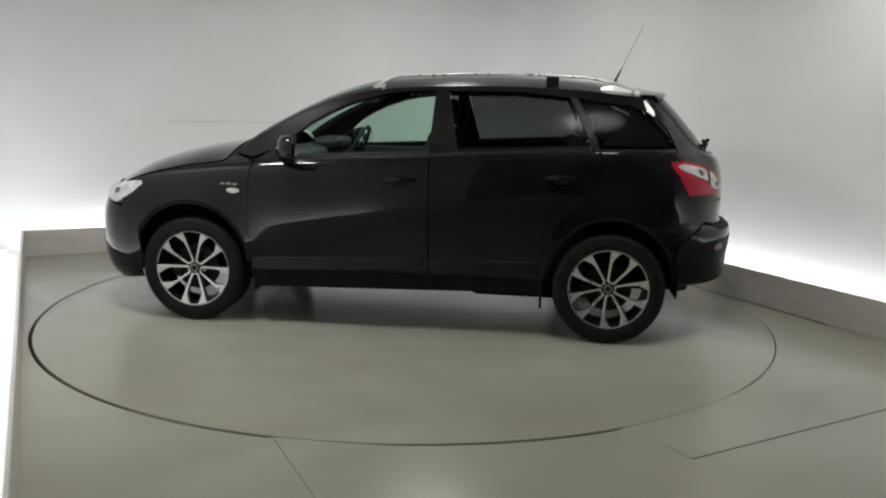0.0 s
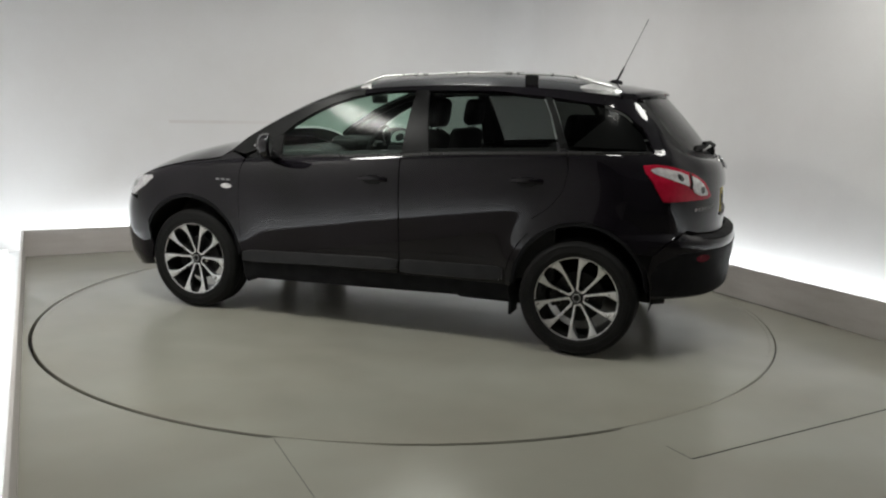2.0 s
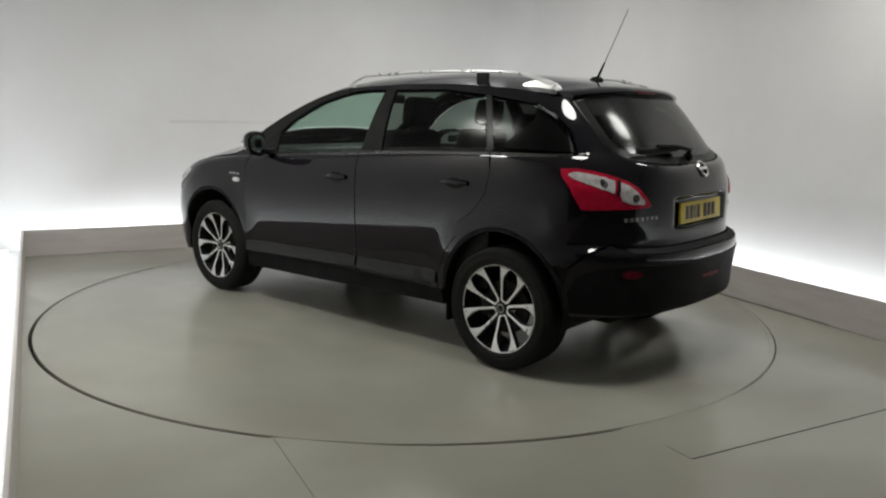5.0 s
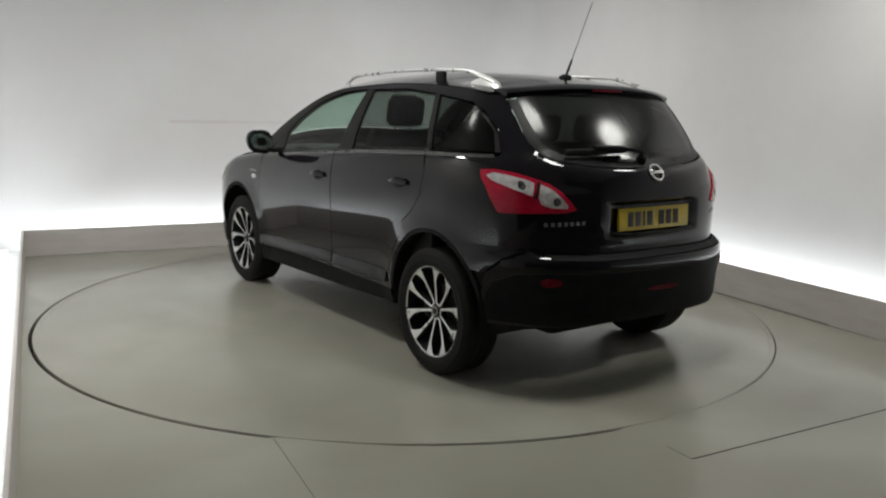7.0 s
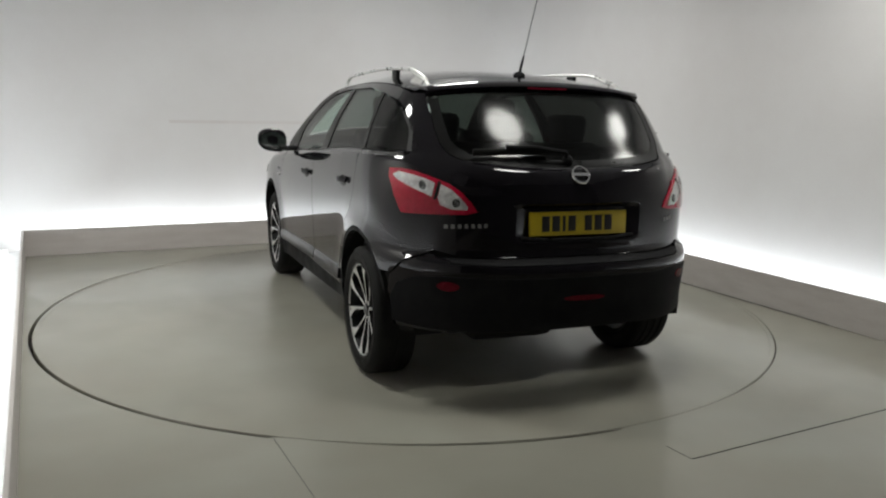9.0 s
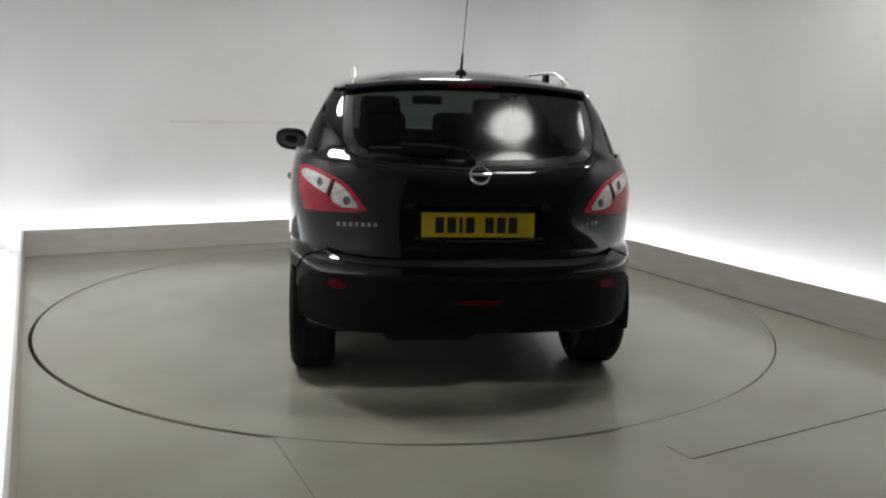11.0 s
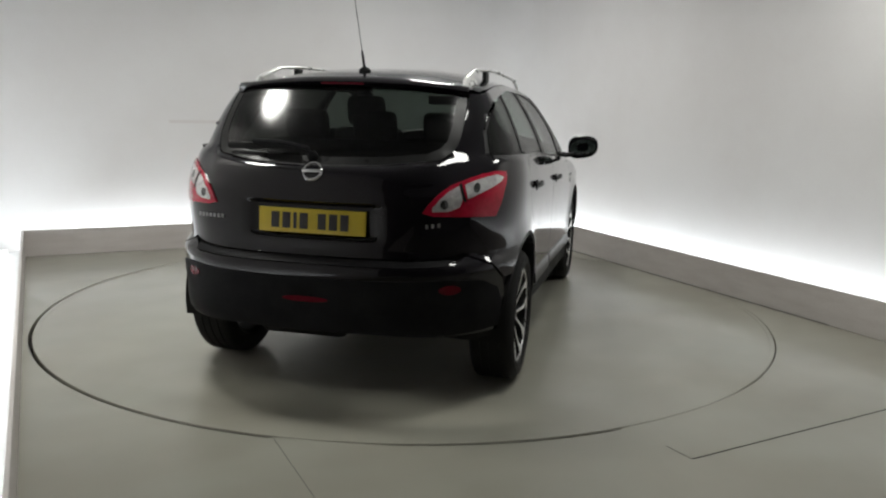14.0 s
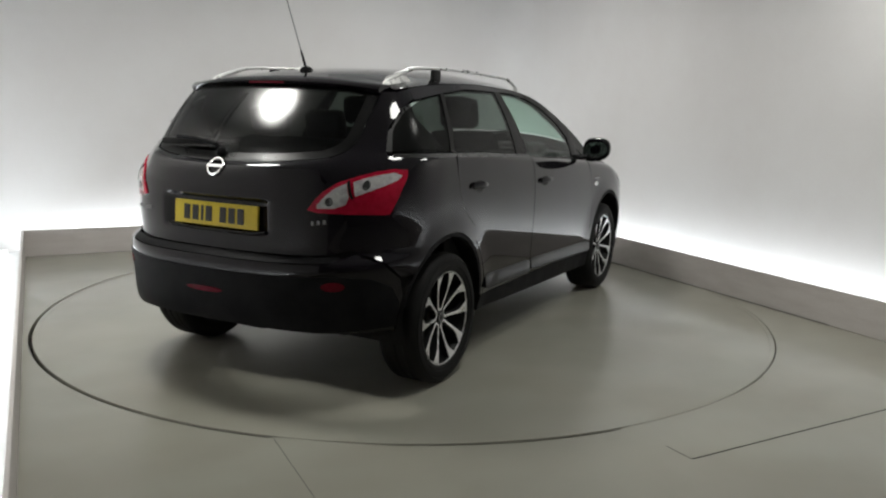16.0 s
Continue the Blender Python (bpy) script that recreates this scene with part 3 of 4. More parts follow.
def build_side(side):
    # front wing
    poly = [(0.915, 0.44)] + [(0.925, 0.55), (0.935, 0.77), (0.93, 0.95), (0.915, 1.020), (0.985, 1.05), (1.03, 1.062)]
    poly += run(lambda x: top_edge(x) - 0.006, 1.12, 1.70, 8) + [(1.745, 0.872), (1.79, 0.80), (1.785, 0.72), (1.735, 0.60)]
    poly += arch(1.32, 0.40, 28, 170)
    part("front_wing", flank(shrunk(dense(poly, 0.03), G), side), PAINT, car)
    # doors
    poly = [(0.915, 0.375), (0.925, 0.55), (0.935, 0.77), (0.93, 0.95), (0.905, 1.020)] + run(sill_line, 0.88, -0.205, 10) + [(-0.209, 0.72), (-0.213, 0.375)]
    door = part("front_door", flank(shrunk(dense(rounded(poly, 0.03, range(4, 17)), 0.03), G), side), PAINT, car)
    part("window_pane", flank(rounded(WIN_F, 0.03), side, offset=-0.004, depth=0.004), GLASS_F, door, "lightly green-tinted side window").visible_shadow = False
    strip(door, side, 0.66, -0.205)
    cladding(door, side, 0.905, -0.205, 0.355, 0.432, 0.398, 0.470)
    handle(door, side, -0.035, 0.945)
    poly = [(-0.217, 0.375), (-0.213, 0.72), (-0.209, 1.088)] + run(sill_line, -0.25, -1.215, 9) + [(-1.238, 1.06), (-1.215, 0.94), (-1.14, 0.845), (-1.04, 0.775)]
    poly += arch(-1.32, 0.435, 55, 0, 10)
    rdoor = part("rear_door", flank(shrunk(dense(poly, 0.03), G), side), PAINT, car)
    part("window_pane", flank(rounded(WIN_R, 0.025), side, offset=-0.004, depth=0.004), GLASS_R, rdoor, "dark privacy-tinted side window").visible_shadow = False
    strip(rdoor, side, -0.213, -1.215)
    cladding(rdoor, side, -0.222, -0.875, 0.385, 0.468, 0.40, 0.480)
    handle(rdoor, side, -1.005, 0.985)
    # rear quarter with the D-pillar
    poly = [(-1.645, 1.160), (-1.682, 1.162), (-1.617, 1.285), (-1.508, 1.372), (-1.385, 1.422), (-1.385, top_edge(-1.385) - 0.003), (-1.44, top_edge(-1.44) - 0.003)] + REAR_EDGE
    poly += [(-1.80, 0.69), (-1.715, 0.612)] + arch(-1.32, 0.40, 150 - 7, 40) + [(-1.04, 0.775), (-1.14, 0.845), (-1.215, 0.94), (-1.238, 1.06), (-1.228, 1.146)] + run(sill_line, -1.30, -1.60, 4)
    part("rear_quarter", flank(shrunk(dense(poly, 0.03), G), side, su=0.016, sv=0.016), PAINT, car)
    lo = arch(-1.32, 0.40, 52, 0, 8)
    part("arch_front_strip", flank(lo + arch(-1.32, 0.433, 0, 52, 8), side, su=0.03, sv=0.03, offset=-0.002), PAINT, car)
    part("quarter_window", flank(rounded(WIN_Q, 0.03), side, offset=-0.003, depth=0.004), GLASS_Q, car, "dark privacy-tinted rear quarter window").visible_shadow = False
    strip(car, side, -1.222, -1.665)
    trim = [(-1.235, 1.195), (-1.40, 1.352), (-1.385, 1.425), (-1.52, 1.355), (-1.61, 1.28), (-1.66, 1.19)]
    part("pillar_trim", flank(trim, side, offset=-0.03, depth=0.01), DASH, car)
    # the roof's side from the windscreen pillar backwards
    up = run(lambda x: top_edge(x) - 0.002, 1.03, -1.385, 34)
    low = [(-1.385, 1.416), (-1.085, 1.452), (-0.72, 1.483), (-0.20, 1.478), (-0.05, 1.474), (0.08, 1.460), (0.20, 1.433), (0.335, 1.390), (0.455, 1.333), (0.57, 1.266), (0.668, 1.185), (0.80, 1.10), (0.92, 1.052)]
    # front stretch: dull black instead of paint, to suppress the lamp's reflection
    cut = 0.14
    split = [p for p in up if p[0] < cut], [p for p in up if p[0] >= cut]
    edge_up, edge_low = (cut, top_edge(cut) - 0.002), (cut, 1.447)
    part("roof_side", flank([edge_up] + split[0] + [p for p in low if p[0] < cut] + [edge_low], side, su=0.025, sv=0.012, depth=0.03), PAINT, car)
    part("pillar_cover", flank(split[1] + [edge_up, edge_low] + [p for p in low if p[0] >= cut], side, su=0.04, sv=0.02, depth=0.03), TRIM, car, "windscreen pillar side in dulled black, against the lamp's reflection")
    # pillars and the triangle by the mirror
    for name, poly in (("door_pillar", [(-0.196, 1.094), (-0.377, 1.110), (-0.293, 1.478), (-0.208, 1.478)]),
                       ("door_pillar", [(-1.182, 1.148), (-1.230, 1.150), (-1.135, 1.35), (-1.078, 1.452), (-1.036, 1.456), (-1.095, 1.35)]),
                       ("mirror_triangle", [(0.90, 1.028), (0.655, 1.045), (0.655, 1.188), (0.80, 1.098)])):
        part(name, flank(poly, side, offset=0.0005, depth=0.02), TRIM, car)
    # rubber and inner trim along the foot of the windows
    for x0, x1 in ((0.64, -0.19), (-0.37, -1.17)):
        seal = run(sill_line, x0, x1, 8) + [(x, z + 0.036) for x, z in reversed(run(sill_line, x0, x1, 8))]
        part("window_seal", flank(seal, side, offset=-0.012, depth=0.01), DASH, car)
    # sill and arch lips
    poly = [(0.915, 0.370), (0.90, 0.245), (-0.92, 0.285), (-0.905, 0.380), (-0.213, 0.372)]
    part("sill", flank(poly, side, offset=-0.004, depth=0.05), PLASTIC, car)
    for cx in (1.32, -1.32):
        a0 = 14 if cx > 0 else 2
        ring = arch(cx, 0.399, a0, 176, 20) + arch(cx, 0.378, 176, a0, 20)
        part("arch_lip", flank(ring, side, su=0.04, sv=0.04, offset=-0.003, depth=0.03), PLASTIC, car)
    # dark inner skin behind the shut lines
    poly = [(1.90, 0.30)] + arch(1.32, 0.41, -8, 188, 16) + [(0.88, 0.27), (-0.88, 0.29)] + arch(-1.32, 0.41, -8, 188, 16) + [(-1.80, 0.32), (-1.86, 0.75), (-1.80, 1.02), (-1.66, 1.17)]
    poly += run(lambda x: sill_line(x) - 0.01, -1.62, 0.92, 16) + run(lambda x: top_edge(x) - 0.03, 1.1, 1.82, 6)
    part("inner_skin", flank(poly, side, su=0.08, sv=0.08, offset=-0.016, depth=0.0), UNDER, car)
    # wheel housings
    for cx in (1.32, -1.32):
        bm = bmesh.new()
        pts = arch(cx, 0.405, -12, 192, 20)
        a = [bm.verts.new((x, side * (side_y(cx, 0.6) - 0.02), z)) for x, z in pts]
        b = [bm.verts.new((x, side * 0.55, z)) for x, z in pts]
        for i in range(len(pts) - 1):
            bm.faces.new((a[i], a[i + 1], b[i + 1], b[i]))
        bm.faces.new(b)
        part("wheel_housing", bm, UNDER, car)
    # badge on the wing: a plain bar and a small oval
    bm = bmesh.new()
    for k, (w, h) in enumerate(((0.030, 0.012), (0.026, 0.014), (0.030, 0.012))):
        x = 1.095 - k * 0.040
        add_box(bm, x - w / 2, x + w / 2, 0.0, 0.004, 0.878, 0.878 + h, 0.001)
    for v in bm.verts:
        v.co.y = side * (side_y(v.co.x, v.co.z) + (0.004 if v.co.y > 0.002 else -0.001))
    bmesh.ops.recalc_face_normals(bm, faces=bm.faces[:])
    part("wing_badge", bm, LETTER, car, "small silver badge bars")
    bm = flank([(1.028 + a, 0.843 + b) for a, b in oval(0.042, 0.017, 16)], side, su=0.03, sv=0.02, offset=0.004, depth=0.006)
    part("wing_repeater", bm, CLEAR_LENS, car, "small oval clear side repeater")


def strip(parent, side, x0, x1):
    """Black moulding along the lower edge of the windows."""
    bm = bmesh.new()
    path = []
    n = max(4, int(abs(x1 - x0) / 0.06))
    for i in range(n + 1):
        x = x0 + (x1 - x0) * i / n
        z = sill_line(x) + 0.002
        path.append(Vector((x, side * (side_y(x, z) + 0.001), z)))
    sweep(bm, path, oval(0.007, 0.010, 8))
    part("window_moulding", bm, MOULD, parent)


def cladding(parent, side, x0, x1, za0, za1, zb0, zb1):
    """Raised plastic strip low on a door."""
    bm = bmesh.new()
    rows = []
    n = 16
    for i in range(n + 1):
        u = i / n
        x = x0 + (x1 - x0) * u
        end = 0.010 * (1 - min(1.0, min(u, 1 - u) / 0.03))      # rounded ends
        lo, hi = za0 + (zb0 - za0) * u + end, za1 + (zb1 - za1) * u - end
        y_hi, y_lo = side_y(x, hi), side_y(x, lo)
        row = [(y_hi - 0.004, hi + 0.002), (y_hi + 0.005 - end * 0.3, hi), (y_hi + 0.008 - end * 0.3, hi - 0.004)]
        row += [(y_lo + 0.017 - end * 0.3, lo + 0.005), (y_lo + 0.013 - end * 0.3, lo), (y_lo - 0.004, lo - 0.003)]
        rows.append([bm.verts.new((x, side * y, z)) for y, z in row])
    for a, b in zip(rows, rows[1:]):
        for k in range(len(a) - 1):
            bm.faces.new((a[k], a[k + 1], b[k + 1], b[k]))
    bm.faces.new(rows[0])
    bm.faces.new(rows[-1][::-1])
    bmesh.ops.recalc_face_normals(bm, faces=bm.faces[:])
    part("cladding", bm, SATIN, parent, "satin black lower door cladding")


def handle(parent, side, x, z):
    bm = bmesh.new()
    path = []
    for i in range(9):
        u = i / 8
        xx = x + 0.09 - 0.18 * u
        out = 0.008 + 0.026 * math.sin(math.pi * min(1, max(0, u)))
        path.append(Vector((xx, side * (side_y(xx, z) + out), z + 0.006 * math.sin(math.pi * u))))
    sweep(bm, path, oval(0.008, 0.014, 8))
    part("door_handle", bm, PAINT, parent)
    # flat dull-black oval on the door stands in for the shaded scoop
    bm = flank([(x + a, z - 0.004 + b) for a, b in oval(0.066, 0.030, 16)], side, su=0.03, sv=0.02, offset=0.0015, depth=0.004)
    part("handle_recess", bm, TRIM, parent)


def build_mirror(side):
    bm = bmesh.new()
    # housing: a rounded shell, deeper at its foot
    bmesh.ops.create_icosphere(bm, subdivisions=4, radius=1.0)
    for v in bm.verts:
        x, y, z = v.co
        k = lambda c: math.copysign(abs(c) ** 0.72, c)
        yy = k(y) * 0.112
        zz = k(z) * (0.090 - 0.018 * (y + 1) / 2)
        xx = k(x) * 0.075
        if xx < 0:
            xx *= 0.35
        v.co = Vector((0.63 + xx - 0.05 * (yy / 0.11), side * (0.995 + yy), 1.115 + zz + 0.10 * yy))
    bmesh.ops.recalc_face_normals(bm, faces=bm.faces[:])
    shell = part("wing_mirror", bm, PAINT, car, "black door mirror")
    bm = bmesh.new()
    sweep(bm, [Vector((0.70, side * 0.80, 1.055)), Vector((0.68, side * 0.88, 1.052)), Vector((0.655, side * 0.95, 1.068))], oval(0.045, 0.018, 10))
    part("mirror_foot", bm, PLASTIC, shell)
    bm = bmesh.new()
    ring = [bm.verts.new((0.6045 - 0.05 * a / 0.11, side * (0.995 + a), 1.113 + b + 0.10 * a)) for a, b in oval(0.098, 0.057, 24)]
    bm.faces.new(ring)
    bmesh.ops.recalc_face_normals(bm, faces=bm.faces[:])
    part("mirror_glass", bm, CHROME, shell, "mirror glass", smooth=False)
    bm = bmesh.new()
    sweep(bm, [Vector((0.705 - 0.05 * (a / 0.11), side * (0.995 + a), 1.118 + 0.10 * a)) for a in (-0.03, 0.02, 0.06, 0.09)], oval(0.006, 0.007, 8))
    part("turn_signal", bm, CLEAR_LENS, shell, "clear turn signal strip")


def build_top():
    # roof, bonnet, windscreen
    def edge(x, k=0.99):
        return side_y(x, top_edge(x)) * k
    def plan(xs):
        return [(x, edge(x)) for x in xs] + [(x, -edge(x)) for x in reversed(xs)]
    roof = part("roof", top(plan([0.13 - 0.1 * i for i in range(17)]), depth=0.02), PAINT, car)
    xs = [0.985 - 0.06 * i for i in range(15)]
    wind = [(x, edge(x) - 0.105) for x in xs] + [(x, -edge(x) + 0.105) for x in reversed(xs)]
    part("windscreen", top(wind, offset=-0.003, depth=0.004), GLASS_F, car, "lightly green-tinted windscreen").visible_shadow = False
    # pillar tops also dull black rather than paint, against lamp reflections
    for s in (1, -1):
        pil = [(x, s * edge(x)) for x in xs] + [(x, s * (edge(x) - 0.102)) for x in reversed(xs)]
        part("windscreen_pillar", top(pil, su=0.05, sv=0.03, depth=0.03), TRIM, car)
    xs = [1.10 + 0.07 * i for i in range(14)]
    part("bonnet", top(plan(xs), depth=0.015), PAINT, car)
    xs = [0.99, 1.045, 1.095]
    part("scuttle", top(plan(xs), drop=0.012, depth=0.01), PLASTIC, car, "black plastic scuttle below the windscreen")
    # headliner: a lighter sheet under the roof
    xs = [0.10 - 0.1 * i for i in range(16)]
    inner = [(x, edge(x) * 0.93) for x in xs] + [(x, -edge(x) * 0.93) for x in reversed(xs)]
    part("headliner", top(inner, su=0.12, sv=0.12, drop=0.045, depth=0.0, flip=True), HEADLINER, car, "grey cloth headliner")


def build_tail():
    # tailgate: a broad U round the glass
    glass = [ty(0, 1.482), ty(0.29, 1.474), ty(0.52, 1.452), ty(0.585, 1.430), ty(0.598, 1.335), ty(0.600, 1.235), ty(0.575, 1.188), ty(0.53, 1.162), ty(0.40, 1.146), ty(0.28, 1.137), ty(0.0, 1.131)]
    outer = [tx(-1.478, 1.452)] + [tx(x + 0.004, z) for x, z in REAR_EDGE[1:]] + [ty(0.60, 0.722), ty(0.45, 0.716), ty(0.0, 0.720)]
    inner = [ty(0.606, 1.452), ty(0.612, 1.335), ty(0.612, 1.230), ty(0.585, 1.178), ty(0.54, 1.151), ty(0.40, 1.134), ty(0.28, 1.125), ty(0.0, 1.119)]
    # halves meet in one sheet
    whole = outer + [(-a, z) for a, z in reversed(outer)] + [(-a, z) for a, z in inner][:-1] + inner[::-1]
    gate = part("tailgate", tail(shrunk(whole, (0.25, 0.0028))), PAINT, car)
    part("rear_window", tail(both(glass)[:-1], su=3.0, sv=0.04, offset=-0.003, depth=0.004), GLASS_B, gate, "dark privacy-tinted rear window").visible_shadow = False
    # black band printed round the glass
    ring_out = [ty(0.602, 1.432), ty(0.611, 1.335), ty(0.611, 1.232), ty(0.584, 1.180), ty(0.538, 1.153), ty(0.40, 1.136), ty(0.28, 1.127), ty(0.0, 1.121)]
    ring_in = [ty(0.560, 1.432), ty(0.568, 1.335), ty(0.562, 1.238), ty(0.54, 1.205), ty(0.50, 1.185), ty(0.38, 1.168), ty(0.26, 1.160), ty(0.0, 1.154)]
    band = ring_out + [(-a, z) for a, z in reversed(ring_out)][1:] + [(-a, z) for a, z in ring_in][:-1] + ring_in[::-1]
    part("window_surround", tail(band, su=3.0, sv=0.03, offset=-0.0015, depth=0.0), TRIM, gate)
    # spoiler over the glass
    bm = bmesh.new()
    rows = []
    n = 24
    for i in range(n + 1):
        y = -0.605 + 1.21 * i / n
        k = abs(y) / 0.605
        zt = top_z(-1.45, y * 0.98)
        rear = -1.665 + 0.10 * k ** 3
        zr = 1.505 - 0.035 * k ** 2.4
        rows.append([bm.verts.new(c) for c in ((-1.455, y, zt + 0.003), (-1.54, y, max(zt - 0.012, zr + 0.012)), (rear + 0.015, y, zr + 0.004), (rear, y, zr - 0.010), (rear + 0.012, y, zr - 0.026), (-1.56, y, zr - 0.040), (-1.46, y, zt - 0.06))])
    for a, b in zip(rows, rows[1:]):
        for j in range(len(a)):
            q = (j + 1) % len(a)
            bm.faces.new((a[j], a[q], b[q], b[j]))
    bm.faces.new(rows[0][::-1])
    bm.faces.new(rows[-1])
    bmesh.ops.recalc_face_normals(bm, faces=bm.faces[:])
    sp = part("roof_spoiler", bm, PAINT, gate, sharp=50)
    part("brake_light", boxed(-1.664, -1.652, -0.11, 0.11, 1.481, 1.492, 0.003), RED_DARK, sp, "slim dark red high brake light")
    # bumper
    top_line = [ty(0, 0.690), ty(0.45, 0.688), ty(0.60, 0.692), ty(0.645, 0.712), tx(-1.872, 0.728), tx(-1.80, 0.685), tx(-1.72, 0.609)]
    side_line = [tx(-1.705, 0.55), tx(-1.70, 0.45), tx(-1.715, 0.362)]
    under = [ty(0.55, 0.366), ty(0.32, 0.378), ty(0, 0.380)]
    upper = top_line + side_line + under
    bumper = part("rear_bumper", tail(shrunk(upper + [(-a, z) for a, z in reversed(upper)][1:-1], (0.2, 0.0017)), depth=0.03), PAINT, car, "glossy black rear bumper")
    # dull plastic instead of paint keeps lamp reflections off this ledge
    ledge = [ty(0, 0.716), ty(0.45, 0.713), ty(0.60, 0.716), ty(0.64, 0.716), ty(0.63, 0.696), ty(0.45, 0.691), ty(0, 0.693)]
    part("bumper_step", tail(ledge + [(-a, z) for a, z in reversed(ledge)][1:-1], sv=0.012), PLASTIC, bumper, "bumper step in matt black, against lamp reflections")
    low = [ty(0, 0.632), ty(0.45, 0.632), ty(0.64, 0.636), tx(-1.86, 0.622), tx(-1.76, 0.575), tx(-1.722, 0.50), tx(-1.725, 0.385), ty(0.55, 0.374), ty(0.32, 0.384), ty(0, 0.386)]
    part("bumper_insert", tail(low + [(-a, z) for a, z in reversed(low)][1:-1], offset=0.005, depth=0.012), PLASTIC, bumper, "matt black lower half of the bumper")
    for s in (1, -1):
        c = [(s * wrap_angle(0.59, y=0.637) + a, 0.590 + b) for a, b in oval(4.6, 0.022, 14)]
        part("reflector", tail(c, su=2, sv=0.02, offset=0.009, depth=0.012), RED_DARK, bumper, "small dark red bumper reflector")
    part("fog_light", tail([(a, 0.532 + b) for a, b in oval(4.0, 0.013, 14)], su=1.5, sv=0.02, offset=0.008, depth=0.01), RED_DARK, bumper, "small dark red fog light")
    # inner skin behind the panels
    skin = [ty(0, 1.12), ty(0.5, 1.14), tx(-1.80, 1.10), tx(-1.87, 0.92), tx(-1.80, 0.70), tx(-1.76, 0.385), ty(0.5, 0.385), ty(0, 0.40)]
    part("inner_skin", tail(skin + [(-a, z) for a, z in reversed(skin)][1:-1], su=6, sv=0.08, offset=-0.02, depth=0), UNDER, car)
    # lamps
    full = [(-1.635, 1.098), (-1.70, 1.102), (-1.770, 1.092), (-1.830, 1.074), (-1.900, 1.044), (-1.945, 1.008), (-1.970, 0.968), (-1.985, 0.925), (-1.965, 0.912), (-1.90, 0.908), (-1.775, 0.903), (-1.752, 0.905), (-1.706, 0.984), (-1.648, 1.062)]
    outer_clear = [(-1.672, 1.072), (-1.700, 1.086), (-1.760, 1.077), (-1.822, 1.061), (-1.860, 1.045), (-1.872, 0.988), (-1.83, 1.004), (-1.76, 1.030), (-1.700, 1.052)]
    inner_clear = [(-1.880, 1.040), (-1.915, 1.020), (-1.945, 0.990), (-1.966, 0.948), (-1.966, 0.932), (-1.930, 0.934), (-1.900, 0.952), (-1.890, 0.985)]
    for s in (1, -1):
        def on(poly):
            return [(s * wrap_angle(z, x=x), z) for x, z in poly]
        lamp = part("rear_lamp", tail(rounded(on(full), 0.012), su=2, sv=0.02, offset=0.007, depth=0.014), RED_LENS, car, "red and clear wedge-shaped rear lamp")
        part("clear_lens", tail(on(outer_clear), su=2, sv=0.02, offset=0.010, depth=0.006), CLEAR_LENS, lamp, "silvery clear lamp strip")
        part("clear_lens", tail(on(inner_clear), su=2, sv=0.02, offset=0.010, depth=0.006), CLEAR_LENS, lamp, "silvery clear reversing lens")
        line = on([(-1.866, 1.054), (-1.876, 1.048), (-1.886, 0.975), (-1.877, 0.975)])
        part("lamp_gap", tail(line, su=2, sv=0.02, offset=0.011, depth=0.006), TRIM, lamp)
        for bx, bz, r in ((-1.826, 1.032, 0.021), (-1.940, 0.963, 0.020)):
            c = [(s * wrap_angle(bz, x=bx) + a, bz + b) for a, b in oval(r / 0.0135, r, 16)]
            part("lamp_bowl", tail(c, su=1.5, sv=0.015, offset=0.012, depth=0.006), LAMP_DARK, lamp)
    # plate with bars for its characters
    m = Matrix.Translation((-2.034, 0.001, 0.8685)) @ pose(0, 0, 0, 0, 4.0, 0)
    bm = boxed(-0.004, 0.010, -0.260, 0.260, -0.0555, 0.0555, 0.003)
    plate = part("number_plate", bm, YELLOW, gate, "yellow rear number plate with dark bars", m=m)
    cx = 0.198
    for i, w in enumerate((0.040, 0.040, 0.016, 0.040, -1, 0.040, 0.040, 0.040)):
        if w < 0:
            cx -= 0.034
            continue
        bm = boxed(-0.0062, -0.003, cx - w, cx, -0.036, 0.036, 0.0008)
        part("plate_bar", bm, INK, plate)
        cx -= w + 0.0145
    # ledge below the plate
    bm = bmesh.new()
    sweep(bm, [Vector((-2.048 + 0.015 * (abs(y) / 0.3) ** 3, y, 0.796 + 0.012 * (abs(y) / 0.3) ** 4)) for y in [-0.30 + 0.05 * i for i in range(13)]], oval(0.012, 0.007, 8))
    part("plate_ledge", bm, TRIM, gate)
    # plain round badge
    bm = bmesh.new()
    mb = Matrix.Translation((-2.022, 0.0, 1.090)) @ pose(0, 0, 0, 0, 0, 90) @ pose(0, 0, 0, 34, 0, 0)
    revolve(bm, [(0.046, 0), (0.049, 0.005), (0.046, 0.010), (0.039, 0.010), (0.037, 0.005), (0.039, 0)], 40, True)
    add_box(bm, -0.051, 0.051, 0.0, 0.011, -0.008, 0.008, 0.002)
    bmesh.ops.transform(bm, matrix=mb, verts=bm.verts[:])
    part("round_badge", bm, CHROME, gate, "plain round chrome badge with a bar")
    # lettering too small to keep: short bars
    for y0, k, w, z in ((0.640, 7, 0.0150, 0.846), (-0.520, 3, 0.012, 0.856)):
        for i in range(k):
            y = y0 - i * (w + 0.0125)
            zz = z + 0.010 * i / k
            c = [ty(y, zz), ty(y - w, zz), ty(y - w, zz + 0.018), ty(y, zz + 0.018)]
            part("letter_bar", tail(c, su=4, sv=0.03, offset=0.004, depth=0.005), LETTER, gate)
    # wiper
    bm = bmesh.new()
